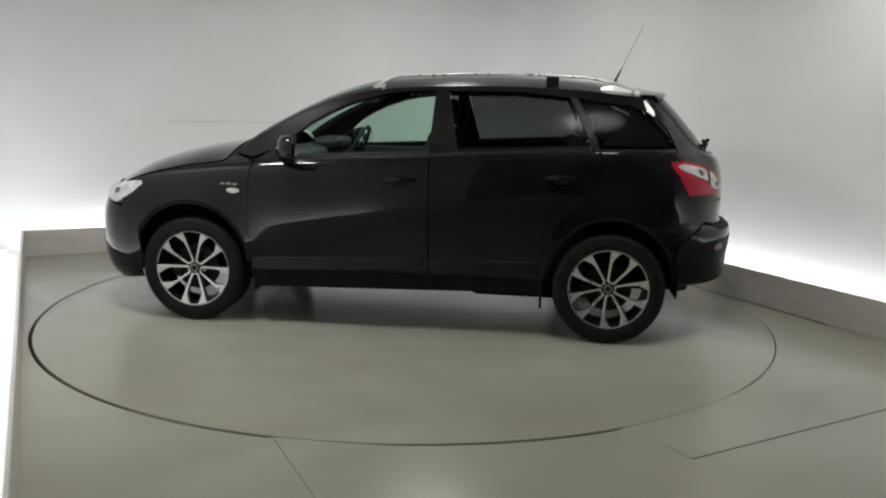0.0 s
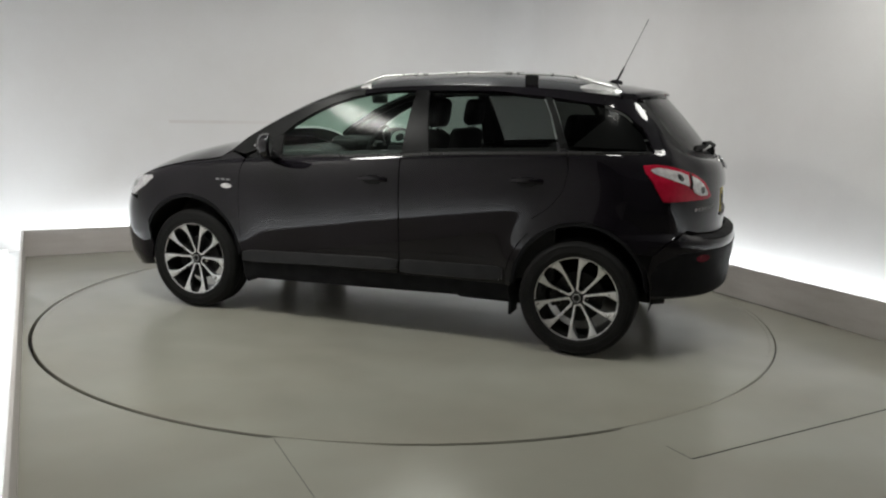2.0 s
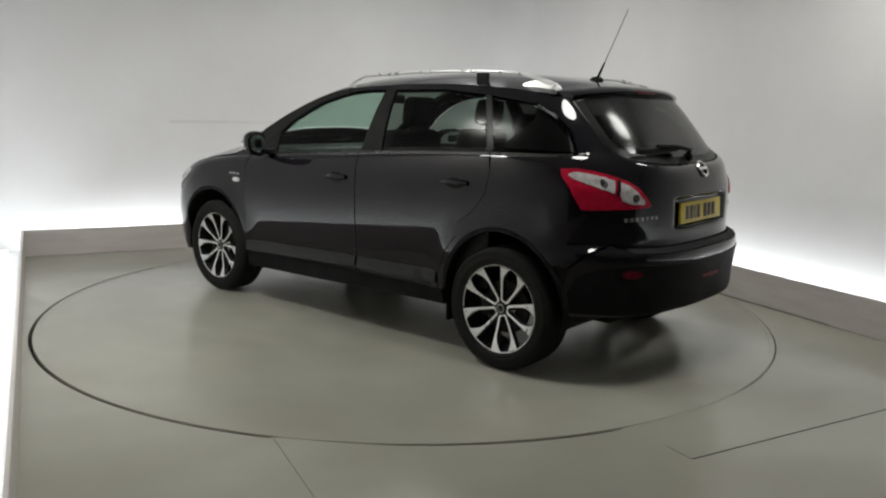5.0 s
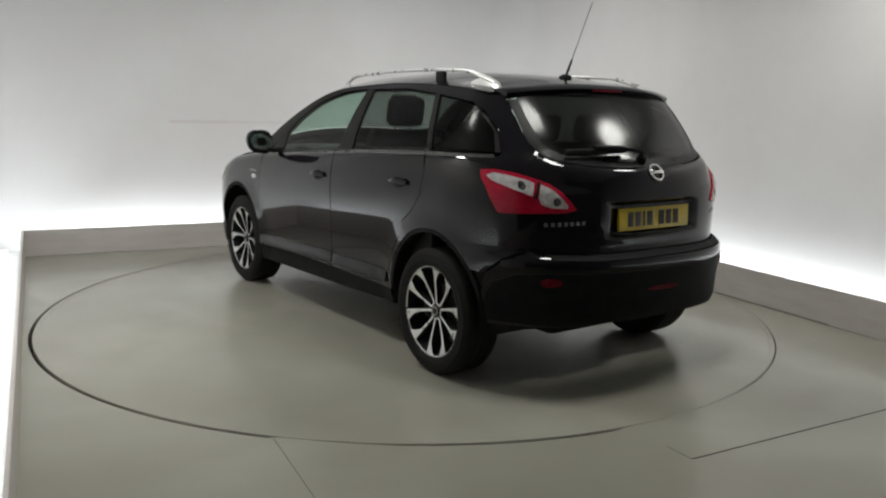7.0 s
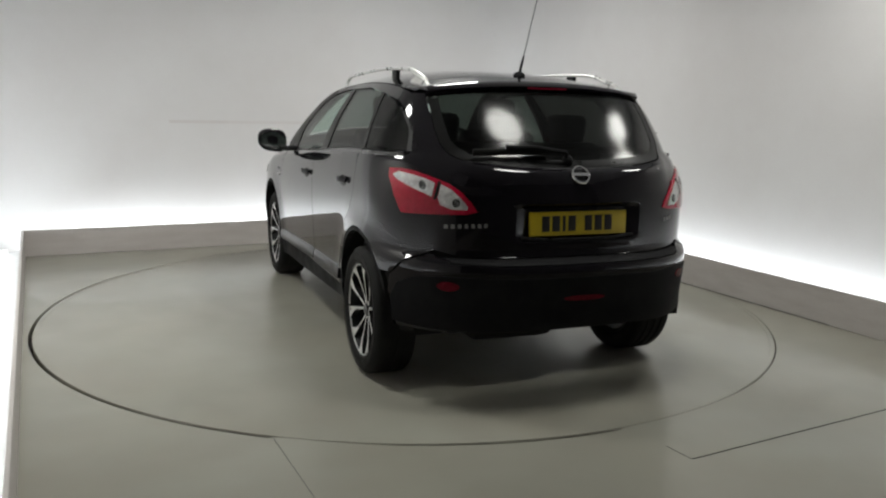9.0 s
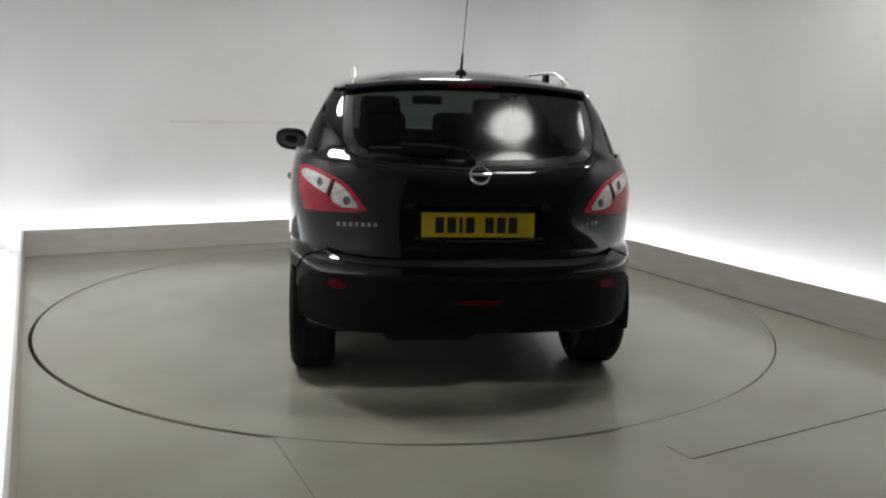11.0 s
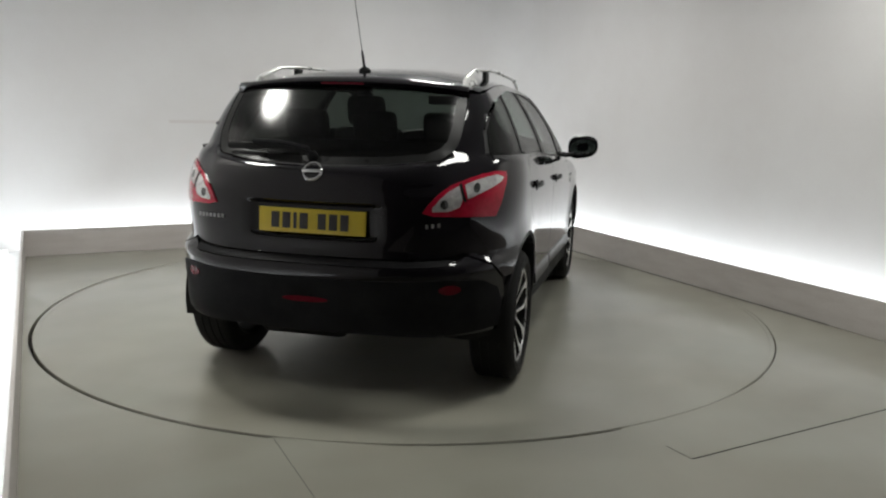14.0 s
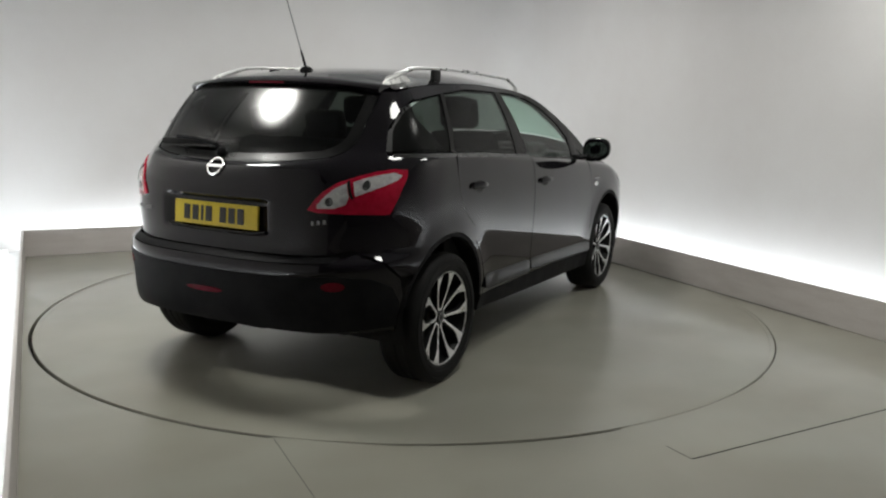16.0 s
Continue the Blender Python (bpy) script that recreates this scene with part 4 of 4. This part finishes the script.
    def out(y, z, d):
        p = Vector(tail_point(wrap_angle(z, y=y), z))
        return p + Vector((-0.72, 0.25 * y, 0.68)).normalized() * d
    sweep(bm, [out(0.04, 1.150, 0.012), out(0.05, 1.160, 0.045), out(0.20, 1.178, 0.050), out(0.34, 1.182, 0.045)], oval(0.013, 0.011, 8))
    wiper = part("rear_wiper", bm, PLASTIC, gate, "black rear wiper parked across the glass")
    bm = bmesh.new()
    sweep(bm, [out(0.13 + 0.045 * i, 1.181 - 0.0015 * i, 0.026) for i in range(9)], oval(0.010, 0.016, 8))
    part("wiper_blade", bm, RUBBER, wiper)
    bm = bmesh.new()
    bmesh.ops.create_uvsphere(bm, u_segments=16, v_segments=10, radius=0.026, matrix=Matrix.Translation(out(0.03, 1.148, 0.006)))
    part("wiper_pivot", bm, PLASTIC, wiper)


def build_nose():
    line = [(0, 0.80), (25, 0.80), (40, 0.78), (52, 0.745), (66, 0.72), (80, 0.70)]
    low = [(86, 0.58), (88, 0.40), (84, 0.27), (60, 0.235), (30, 0.22), (0, 0.22)]
    poly = line + low
    bumper = part("front_bumper", nose(poly + [(-a, z) for a, z in reversed(poly)][1:-1]), PAINT, car)
    g = [(0, 0.70), (20, 0.70), (26, 0.66), (20, 0.58), (0, 0.57)]
    part("grille", nose(g + [(-a, z) for a, z in reversed(g)][1:-1], offset=0.006, depth=0.01), PLASTIC, bumper, "black front grille")
    g = [(0, 0.46), (24, 0.46), (30, 0.40), (24, 0.32), (0, 0.31)]
    part("lower_grille", nose(g + [(-a, z) for a, z in reversed(g)][1:-1], offset=0.006, depth=0.01), PLASTIC, bumper, "black lower grille")
    for s in (1, -1):
        h = [(s * 40, 0.800), (s * 52, 0.842), (s * 66, 0.868), (s * 77, 0.880), (s * 80, 0.862), (s * 77, 0.800), (s * 68, 0.735), (s * 52, 0.752)]
        lamp = part("headlamp", nose(rounded(h, 0.015), su=3, sv=0.03, offset=0.006, depth=0.02), CLEAR_LENS, car, "silvery clear headlamp")
        c = [(s * 62 + a, 0.806 + b) for a, b in oval(3.2, 0.018, 16)]
        part("lamp_bowl", nose(c, su=2, sv=0.02, offset=0.009, depth=0.006), LAMP_DARK, lamp)
    skin = [(0, 0.86), (60, 0.86), (80, 0.80), (82, 0.30), (0, 0.30)]
    part("inner_skin", nose(skin + [(-a, z) for a, z in reversed(skin)][1:-1], su=8, sv=0.1, offset=-0.02, depth=0), UNDER, car)


def build_rail(side):
    """Silver roof rail: a slim bar on two blade-like feet and a black bracket."""
    def foot(x, d=0.0):
        y = min(0.560, side_y(x, top_edge(x)) - 0.035)
        return Vector((x, side * y, top_z(x, y) + d))
    bm = bmesh.new()
    path, scale = [], []
    n = 40
    for i in range(n + 1):
        x = 0.20 - 1.66 * i / n
        u = i / n
        lift = 0.054 * min(1, u / 0.10) ** 0.7 * min(1, (1 - u) / 0.17) ** 0.8
        path.append(foot(x, 0.004 + lift))
        w = 1.0 + 1.3 * max(0.0, (u - 0.76) / 0.24) ** 1.0 * (1 if u < 0.93 else (1 - u) / 0.07)
        scale.append((w * (0.35 if i in (0, n) else 1), (1.0 + 0.9 * max(0.0, (u - 0.80) / 0.20)) * (0.3 if i in (0, n) else 1)))
    sweep(bm, path, oval(0.0105, 0.0085, 12), scale=scale)
    rail = part("roof_rail", bm, RAIL, car, "satin silver roof rail")
    for x0, x1 in ((0.20, 0.13), (-1.22, -1.455)):
        bm = bmesh.new()
        rows = []
        for i in range(9):
            x = x0 + (x1 - x0) * i / 8
            u = (0.20 - x) / 1.66
            lift = 0.054 * min(1, u / 0.10) ** 0.7 * min(1, (1 - u) / 0.17) ** 0.8
            wide = 0.026 if x < 0 else 0.007
            rise = min(1.0, 0.12 + (x0 - x) / 0.12) if x < 0 else 1.0
            b, t = foot(x, -0.02), foot(x, (0.004 + lift) * rise)
            rows.append([bm.verts.new(b + Vector((0, wide, 0))), bm.verts.new(t + Vector((0, wide * 0.5, 0))), bm.verts.new(t + Vector((0, -wide * 0.5, 0))), bm.verts.new(b + Vector((0, -wide, 0)))])
        for a, b in zip(rows, rows[1:]):
            for j in range(4):
                q = (j + 1) % 4
                bm.faces.new((a[j], a[q], b[q], b[j]))
        bm.faces.new(rows[0][::-1])
        bm.faces.new(rows[-1])
        bmesh.ops.recalc_face_normals(bm, faces=bm.faces[:])
        part("rail_foot", bm, RAIL, rail)
    for bx in (-0.925,):
        b = foot(bx)
        bm = boxed(bx - 0.040, bx + 0.040, b.y - 0.012, b.y + 0.012, b.z - 0.02, b.z + 0.050, 0.006)
        part("rail_bracket", bm, TRIM, rail, "black rail bracket")


def build_antenna():
    b = Vector((-1.336, 0, top_z(-1.336, 0)))
    bm = bmesh.new()
    bmesh.ops.create_uvsphere(bm, u_segments=20, v_segments=10, radius=0.03)
    for v in bm.verts:
        v.co = Vector((b.x + v.co.x * 1.5, v.co.y, b.z + max(-0.004, v.co.z * 0.8)))
    base = part("aerial_base", bm, PLASTIC, car, "black aerial base")
    d = Vector((-0.42, 0, 0.91)).normalized()
    bm = bmesh.new()
    sweep(bm, [b + d * s for s in (0.008, 0.02, 0.09, 0.115)], oval(0.0075, 0.0075, 10), up=Vector((0, 1, 0)), scale=[(1.3, 1.3), (1.0, 1.0), (0.85, 0.85), (0.5, 0.5)])
    part("aerial_spring", bm, PLASTIC, base)
    bm = bmesh.new()
    sweep(bm, [b + d * 0.10, b + d * 0.30, b + d * 0.43], oval(0.0028, 0.0028, 8), up=Vector((0, 1, 0)))
    part("aerial_whip", bm, LETTER, base, "thin grey aerial whip")


def build_wheel(cx, side, phase):
    """Two-tone alloy wheel, ten spokes that spread at the rim; local +y points outwards."""
    m = Matrix.Translation((cx, side * 0.765, WHEEL_Z)) @ (pose(0, 0, 0) if side > 0 else pose(0, 0, 0, 0, 0, 180)) @ pose(0, 0, 0, 0, phase, 0)
    bm = bmesh.new()
    revolve(bm, [(0.236, 0.098), (0.233, 0.104), (0.227, 0.103), (0.222, 0.090), (0.212, 0.060), (0.205, -0.08), (0.232, -0.10)], 80)
    wheel = part("wheel", bm, ALLOY_BLACK, car, "black and machined silver ten-spoke alloy wheel", m=m)
    bm = bmesh.new()
    prof = [(0.228, 0.098), (0.236, 0.108), (0.262, 0.1125), (0.290, 0.112), (0.312, 0.106), (0.328, 0.096), (0.336, 0.084), (0.3395, 0.066),
            (0.3405, 0.048), (0.332, 0.047), (0.332, 0.040), (0.341, 0.039), (0.3412, 0.006), (0.332, 0.005), (0.332, -0.005), (0.3412, -0.006), (0.341, -0.039), (0.332, -0.040), (0.332, -0.047), (0.3405, -0.048),
            (0.3395, -0.066), (0.336, -0.084), (0.325, -0.098), (0.29, -0.112), (0.25, -0.112), (0.228, -0.098)]
    prof = [(min(r, 0.338), y) for r, y in prof]
    revolve(bm, prof, 96)
    part("tyre", bm, RUBBER, wheel, "black road tyre")
    bm = bmesh.new()
    for s in (0.2575, 0.3025):
        revolve(bm, [(s - 0.002, 0.1115), (s, 0.1145), (s + 0.002, 0.1115)], 80)
    part("tyre_bead", bm, RUBBER, wheel)
    # spokes: five forks, each a narrow U at the hub that spreads into wide feet at the rim
    def fork_width(x):
        return curve([(0.04, 0.0125), (0.10, 0.0135), (0.14, 0.0150), (0.165, 0.0190), (0.185, 0.0265), (0.200, 0.036), (0.2105, 0.047), (0.222, 0.066)], x)
    def face_y(r):
        return curve([(0.03, 0.066), (0.07, 0.070), (0.14, 0.082), (0.20, 0.094), (0.226, 0.099)], r)
    RIM = 0.2215
    edge_out, edge_in = [], []
    for x in (0.2045, 0.200, 0.195, 0.189, 0.181, 0.170, 0.157, 0.142, 0.124, 0.105, 0.086, 0.068, 0.055):
        yo = 0.0096 + 0.35 * x
        yi = max(0.006, yo - fork_width(math.hypot(x, yo)))
        ri = math.hypot(x, yi)
        edge_out.append((x, yo))
        # near the rim the inner edge runs out along the rim itself
        edge_in.append((x + (RIM - ri) * step_up((x - 0.185) / 0.0195) if x > 0.185 else x, yi))
    for k in range(1, 8):
        a = math.radians(k * 90 / 7)
        edge_out.append((0.055 - 0.026 * math.sin(a), 0.02885 * math.cos(a)))
        edge_in.append((0.055 - 0.013 * math.sin(a), 0.01635 * math.cos(a)))
    edge_out += [(x, -y) for x, y in reversed(edge_out[:-1])]
    edge_in += [(x, -y) for x, y in reversed(edge_in[:-1])]
    for k in range(5):
        ca, sa = math.cos(k * 0.4 * math.pi), math.sin(k * 0.4 * math.pi)
        bm = bmesh.new()
        rows, lows = [], []
        for (xo, yo), (xi, yi) in zip(edge_out, edge_in):
            row, low = [], []
            for j_ in range(5):
                q = j_ / 4
                px, py = xo + (xi - xo) * q, yo + (yi - yo) * q
                r = math.hypot(px, py)
                if r > RIM:
                    px, py, r = px * RIM / r, py * RIM / r, RIM
                X, Z = px * ca - py * sa, px * sa + py * ca
                row.append(bm.verts.new((X, face_y(r) + 0.0018 * (1 - (2 * q - 1) ** 2), Z)))
                if j_ in (0, 4):
                    low.append(bm.verts.new((X, face_y(r) - 0.034, Z)))
            rows.append(row)
            lows.append(low)
        for i_ in range(len(rows) - 1):
            for j_ in range(4):
                bm.faces.new((rows[i_][j_], rows[i_][j_ + 1], rows[i_ + 1][j_ + 1], rows[i_ + 1][j_]))
            for j_, e_ in ((0, 0), (4, 1)):
                f = bm.faces.new((rows[i_][j_], rows[i_ + 1][j_], lows[i_ + 1][e_], lows[i_][e_]))
                f.material_index = 1
        bmesh.ops.recalc_face_normals(bm, faces=bm.faces[:])
        part("spoke", bm, [MACHINED, ALLOY_BLACK], wheel, "machined silver forked spoke with black flanks")
    bm = bmesh.new()
    revolve(bm, [(0.2215, 0.094), (0.222, 0.0985), (0.226, 0.100), (0.227, 0.094)], 80)
    part("rim_edge", bm, MACHINED, wheel)
    bm = bmesh.new()
    rings = revolve(bm, [(0.034, 0.040), (0.036, 0.064), (0.034, 0.070), (0.026, 0.073), (0.022, 0.075), (0.008, 0.076)], 40)
    bm.faces.new(rings[-1])
    part("hub_cap", bm, ALLOY_BLACK, wheel)
    bm = bmesh.new()
    revolve(bm, [(0.017, 0.0762), (0.021, 0.0785), (0.024, 0.0755)], 32)
    part("cap_badge", bm, LETTER, wheel)
    for i in range(5):
        a = i * 2 * math.pi / 5 + math.pi / 10
        bm = bmesh.new()
        bmesh.ops.create_cone(bm, cap_ends=True, segments=6, radius1=0.011, radius2=0.009, depth=0.02, matrix=Matrix.Translation((0.057 * math.cos(a), 0.052, 0.057 * math.sin(a))) @ pose(0, 0, 0, -90))
        part("wheel_nut", bm, STEEL, wheel, smooth=False)
    bm = bmesh.new()
    revolve(bm, [(0.06, 0.020), (0.145, 0.020), (0.147, 0.016), (0.147, 0.000), (0.06, 0.000)], 48)
    part("brake_disc", bm, STEEL, wheel, "grey steel brake disc")
    bm = bmesh.new()
    add_box(bm, -0.045, 0.045, -0.025, 0.035, 0.105, 0.165, 0.01, m=pose(0, 0, 0, 0, 100 - phase, 0))
    part("brake_calliper", bm, STEEL, wheel)
    # seventeen-inch rim: the alloy a little wider, the tyre wall a little lower
    for ob in [wheel] + list(wheel.children):
        if ob.name.startswith("brake"):
            continue
        for v in ob.data.vertices:
            r = math.hypot(v.co.x, v.co.z)
            k = 1.07 if r <= 0.24 else (0.2568 + (r - 0.24) * (0.338 - 0.2568) / (0.338 - 0.24)) / r
            v.co.x, v.co.z = v.co.x * k, v.co.z * k
    return wheel


def build_cabin():
    def seat(x, y, width, name="front_seat"):
        base = part(name, lump(0.50, width, 0.16, 0.06, Matrix.Translation((x + 0.06, y, 0.62))), SEAT, car, "dark cloth car seat")
        part("backrest", lump(0.13, width * 0.96, 0.62, 0.055, Matrix.Translation((x - 0.27, y, 0.93)) @ pose(0, 0, 0, 0, -14, 0)), SEAT, base)
        part("headrest", lump(0.10, 0.26, 0.19, 0.045, Matrix.Translation((x - 0.385, y, 1.345)) @ pose(0, 0, 0, 0, -10, 0)), SEAT, base)
        for d in (-0.06, 0.06):
            bm = bmesh.new()
            sweep(bm, [Vector((x - 0.345, y + d, 1.20)), Vector((x - 0.375, y + d, 1.30))], oval(0.006, 0.006, 8), up=Vector((0, 1, 0)))
            part("headrest_post", bm, STEEL, base)
    seat(0.12, 0.37, 0.50)
    seat(0.12, -0.37, 0.50)
    bench = part("rear_bench", lump(0.48, 1.30, 0.16, 0.06, Matrix.Translation((-0.72, 0, 0.66))), SEAT, car, "dark cloth rear bench")
    part("backrest", lump(0.14, 1.32, 0.56, 0.05, Matrix.Translation((-1.04, 0, 0.92)) @ pose(0, 0, 0, 0, -18, 0)), SEAT, bench)
    for y in (0.40, 0.0, -0.40):
        part("headrest", lump(0.09, 0.25, 0.16, 0.04, Matrix.Translation((-1.165, y, 1.275)) @ pose(0, 0, 0, 0, -12, 0)), SEAT, bench)
    bm = lump(0.36, 1.40, 0.30, 0.09, Matrix.Translation((0.86, 0, 0.93)))
    dash = part("dashboard", bm, DASH, car, "dark plastic dashboard")
    part("instrument_hood", lump(0.22, 0.38, 0.10, 0.04, Matrix.Translation((0.72, -0.37, 1.09))), DASH, dash)
    bm = bmesh.new()
    revolve(bm, [(0.172 + 0.014 * math.cos(a), 0.014 * math.sin(a)) for a in [i * math.pi / 4 for i in range(8)]], 40, True)
    add_box(bm, -0.165, 0.165, -0.008, 0.008, -0.02, 0.02, 0.005)
    add_box(bm, -0.06, 0.06, -0.02, 0.014, -0.055, 0.05, 0.012)
    add_box(bm, -0.02, 0.02, -0.008, 0.008, -0.165, 0.0, 0.005)
    part("steering_wheel", bm, DASH, dash, "black steering wheel", m=Matrix.Translation((0.52, -0.37, 1.06)) @ pose(0, 0, 0, 0, -24, 0) @ pose(0, 0, 0, 0, 0, 90))
    bm = lump(0.03, 0.22, 0.065, 0.014, Matrix.Translation((0.33, 0, 1.425)))
    part("interior_mirror", bm, DASH, car, "black interior mirror")
    # cabin floor, door cards, parcel shelf
    part("cabin_floor", boxed(-1.72, 1.00, -0.70, 0.70, 0.33, 0.37, 0.01), UNDER, car)
    for s in (1, -1):
        part("door_card", boxed(-1.16, 0.82, s * 0.745 - 0.02, s * 0.745 + 0.02, 0.40, 1.06, 0.015), DASH, car)
    part("parcel_shelf", lump(0.46, 1.16, 0.03, 0.012, Matrix.Translation((-1.52, 0, 1.085))), DASH, car)
    # underbody
    bm = boxed(-1.70, 1.75, -0.52, 0.52, 0.27, 0.37, 0.03)
    under = part("underbody", bm, UNDER, car, "dark underbody")
    part("fuel_tank", lump(0.62, 0.90, 0.16, 0.05, Matrix.Translation((-0.75, 0.05, 0.25))), UNDER, under)
    bm = bmesh.new()
    sweep(bm, [Vector((0.9, 0.1, 0.20)), Vector((-0.6, 0.12, 0.20)), Vector((-1.2, 0.34, 0.24)), Vector((-1.62, 0.42, 0.29)), Vector((-1.72, 0.42, 0.31))], oval(0.026, 0.026, 12))
    part("exhaust_pipe", bm, UNDER, under)
    part("silencer", lump(0.24, 0.48, 0.14, 0.05, Matrix.Translation((-1.64, 0.18, 0.31))), UNDER, under)
    for y in (0.62, -0.62):
        bm = bmesh.new()
        sweep(bm, [Vector((-1.315, y * 0.15, 0.30)), Vector((-1.315, y * 1.02, 0.30))], oval(0.03, 0.03, 10))
        part("rear_arm", bm, UNDER, under)
    for x, h in ((0.92, 0.08), (-0.91, 0.10)):
        for s in (1, -1):
            part("mud_flap", boxed(x - 0.008, x + 0.008, s * 0.74 - 0.08, s * 0.74 + 0.07, 0.235 - h + 0.05, 0.33, 0.004), PLASTIC, under)


for s in (1, -1):
    build_side(s)
    build_mirror(s)
    build_rail(s)
build_top()
build_tail()
build_nose()
build_antenna()
build_cabin()
# the body stands a little taller than its drawn lines
TALL = 1.0135
for ob in car.children_recursive:
    ob.data.transform(Matrix.Diagonal((1, 1, TALL, 1)))
    ob.location.z *= TALL
build_wheel(AXLE, 1, 18)
build_wheel(AXLE, -1, 5)
build_wheel(-AXLE, 1, 31)
build_wheel(-AXLE, -1, 54)


# ---- floor joints and ceiling lamps ----
JOINT = worn("floor_joint_grime", (0.09, 0.086, 0.076), (0.18, 0.174, 0.155), 0.8, 6, 80)


def seam(x0, y0, x1, y1, w=0.007, mat=None):
    bm = bmesh.new()
    d = Vector((x1 - x0, y1 - y0, 0))
    L = d.length
    add_box(bm, 0, L, -w / 2, w / 2, -0.004, 0.0012)
    ob = part("floor_joint", bm, mat or DARK_GAP, None, "", False)
    ob.matrix_world = pose(x0, y0, 0, 0, 0, math.degrees(math.atan2(d.y, d.x)))
    return tagged(ob, "narrow dark joint in the grey studio floor", "joint", "joints in the floor", "structure")


seam(-0.571, -2.395, 0.15, -3.98, 0.003, JOINT)
seam(1.173, -2.563, 2.93, -1.69, 0.006)
seam(1.107, -2.437, 1.173, -2.563, 0.003, JOINT)

setting("kerb_joint", boxed(RIGHT - 0.007, RIGHT - 0.0005, -1.6, BACK - 0.01, -0.002, 0.006), JOINT, "grimy joint along the foot of the upstand")

WALL_LINE = worn("wall_line", (0.69, 0.655, 0.645), (0.755, 0.73, 0.725), 0.8, 2.0, 90, 0.05)
setting("wall_joint", boxed(-1.19, 0.30, YB - 0.122, YB - 0.115, 1.174, 1.202), WALL_LINE, "faint pinkish horizontal joint across the studio wall")


def glowing(name, colour, strength):
    m = bpy.data.materials.new(name)
    m.use_nodes = True
    nt = m.node_tree
    b = nt.nodes["Principled BSDF"]
    b.inputs["Base Color"].default_value = (0.8, 0.8, 0.8, 1)
    b.inputs["Emission Color"].default_value = (*colour, 1)
    b.inputs["Emission Strength"].default_value = strength
    return m


# white floor of the trough
for name, box in (("right", (RIGHT + 0.019, XR - 0.122, YF + 0.02, BACK + 0.018)), ("left", (XL + 0.122, -LEFT - 0.019, LEFT_END, BACK + 0.018)), ("back", (XL + 0.122, XR - 0.122, BACK + 0.02, YB - 0.122))):
    setting("trough_floor_" + name, boxed(*box, 0.002, 0.014), TROUGH, "white floor of the light trough")
# milky covers of the light strips in the trough
STRIP = glowing("lit_strip_cover", COOL, 3.0)
for name, box in (("right", (RIGHT + 0.140, RIGHT + 0.285, YF + 0.02, BACK + 0.01)), ("left", (-LEFT - 0.285, -LEFT - 0.140, LEFT_END, BACK + 0.01)), ("back", (-LEFT, RIGHT, BACK + 0.140, BACK + 0.285))):
    strip_ob = part("light_strip", boxed(*box, 0.02, 0.066, 0.004), STRIP, None, "", False)
    strip_ob.matrix_world = ROOM_M
    tagged(strip_ob, "long white lit strip in the trough behind the upstand", "light strip", "light strips")

LAMP_RIM = worn("lamp_rim", (0.62, 0.62, 0.62), (0.70, 0.70, 0.70), 0.4)
first = None
# the copy at the last position houses the added fill lamp
for lx, ly, watts in CEIL_LAMPS:
    if first is None:
        first = tagged(new("ceiling_lamp"), "round white ceiling lamp, lit; the fourth is an added fill", "ceiling lamp", "ceiling lamps")
        bm = bmesh.new()
        revolve(bm, [(0.27, 0.0), (0.285, 0.0), (0.285, 0.075), (0.27, 0.075), (0.262, 0.03)], 48)
        bmesh.ops.transform(bm, matrix=pose(0, 0, 0, 90), verts=bm.verts[:])
        part("lamp_rim", bm, LAMP_RIM, first)
        first.matrix_world = pose(lx, ly, WALL_H - 0.077)
    else:
        copy_thing(first, pose(lx, ly, WALL_H - 0.077))


def motions():
    """The disc turns at a steady pace and carries the car."""
    rows = []
    for t, a in HEADING:
        off = Matrix.Rotation(radians(a), 3, "Z") @ Vector((-AXIS[0], -AXIS[1], 0))
        rows.append((t, pose(off.x, off.y, 0, 0, 0, a)))
    walk(car, rows)
    walk(turntable, [(t, pose(0, 0, 0, 0, 0, a)) for t, a in HEADING])


motions()
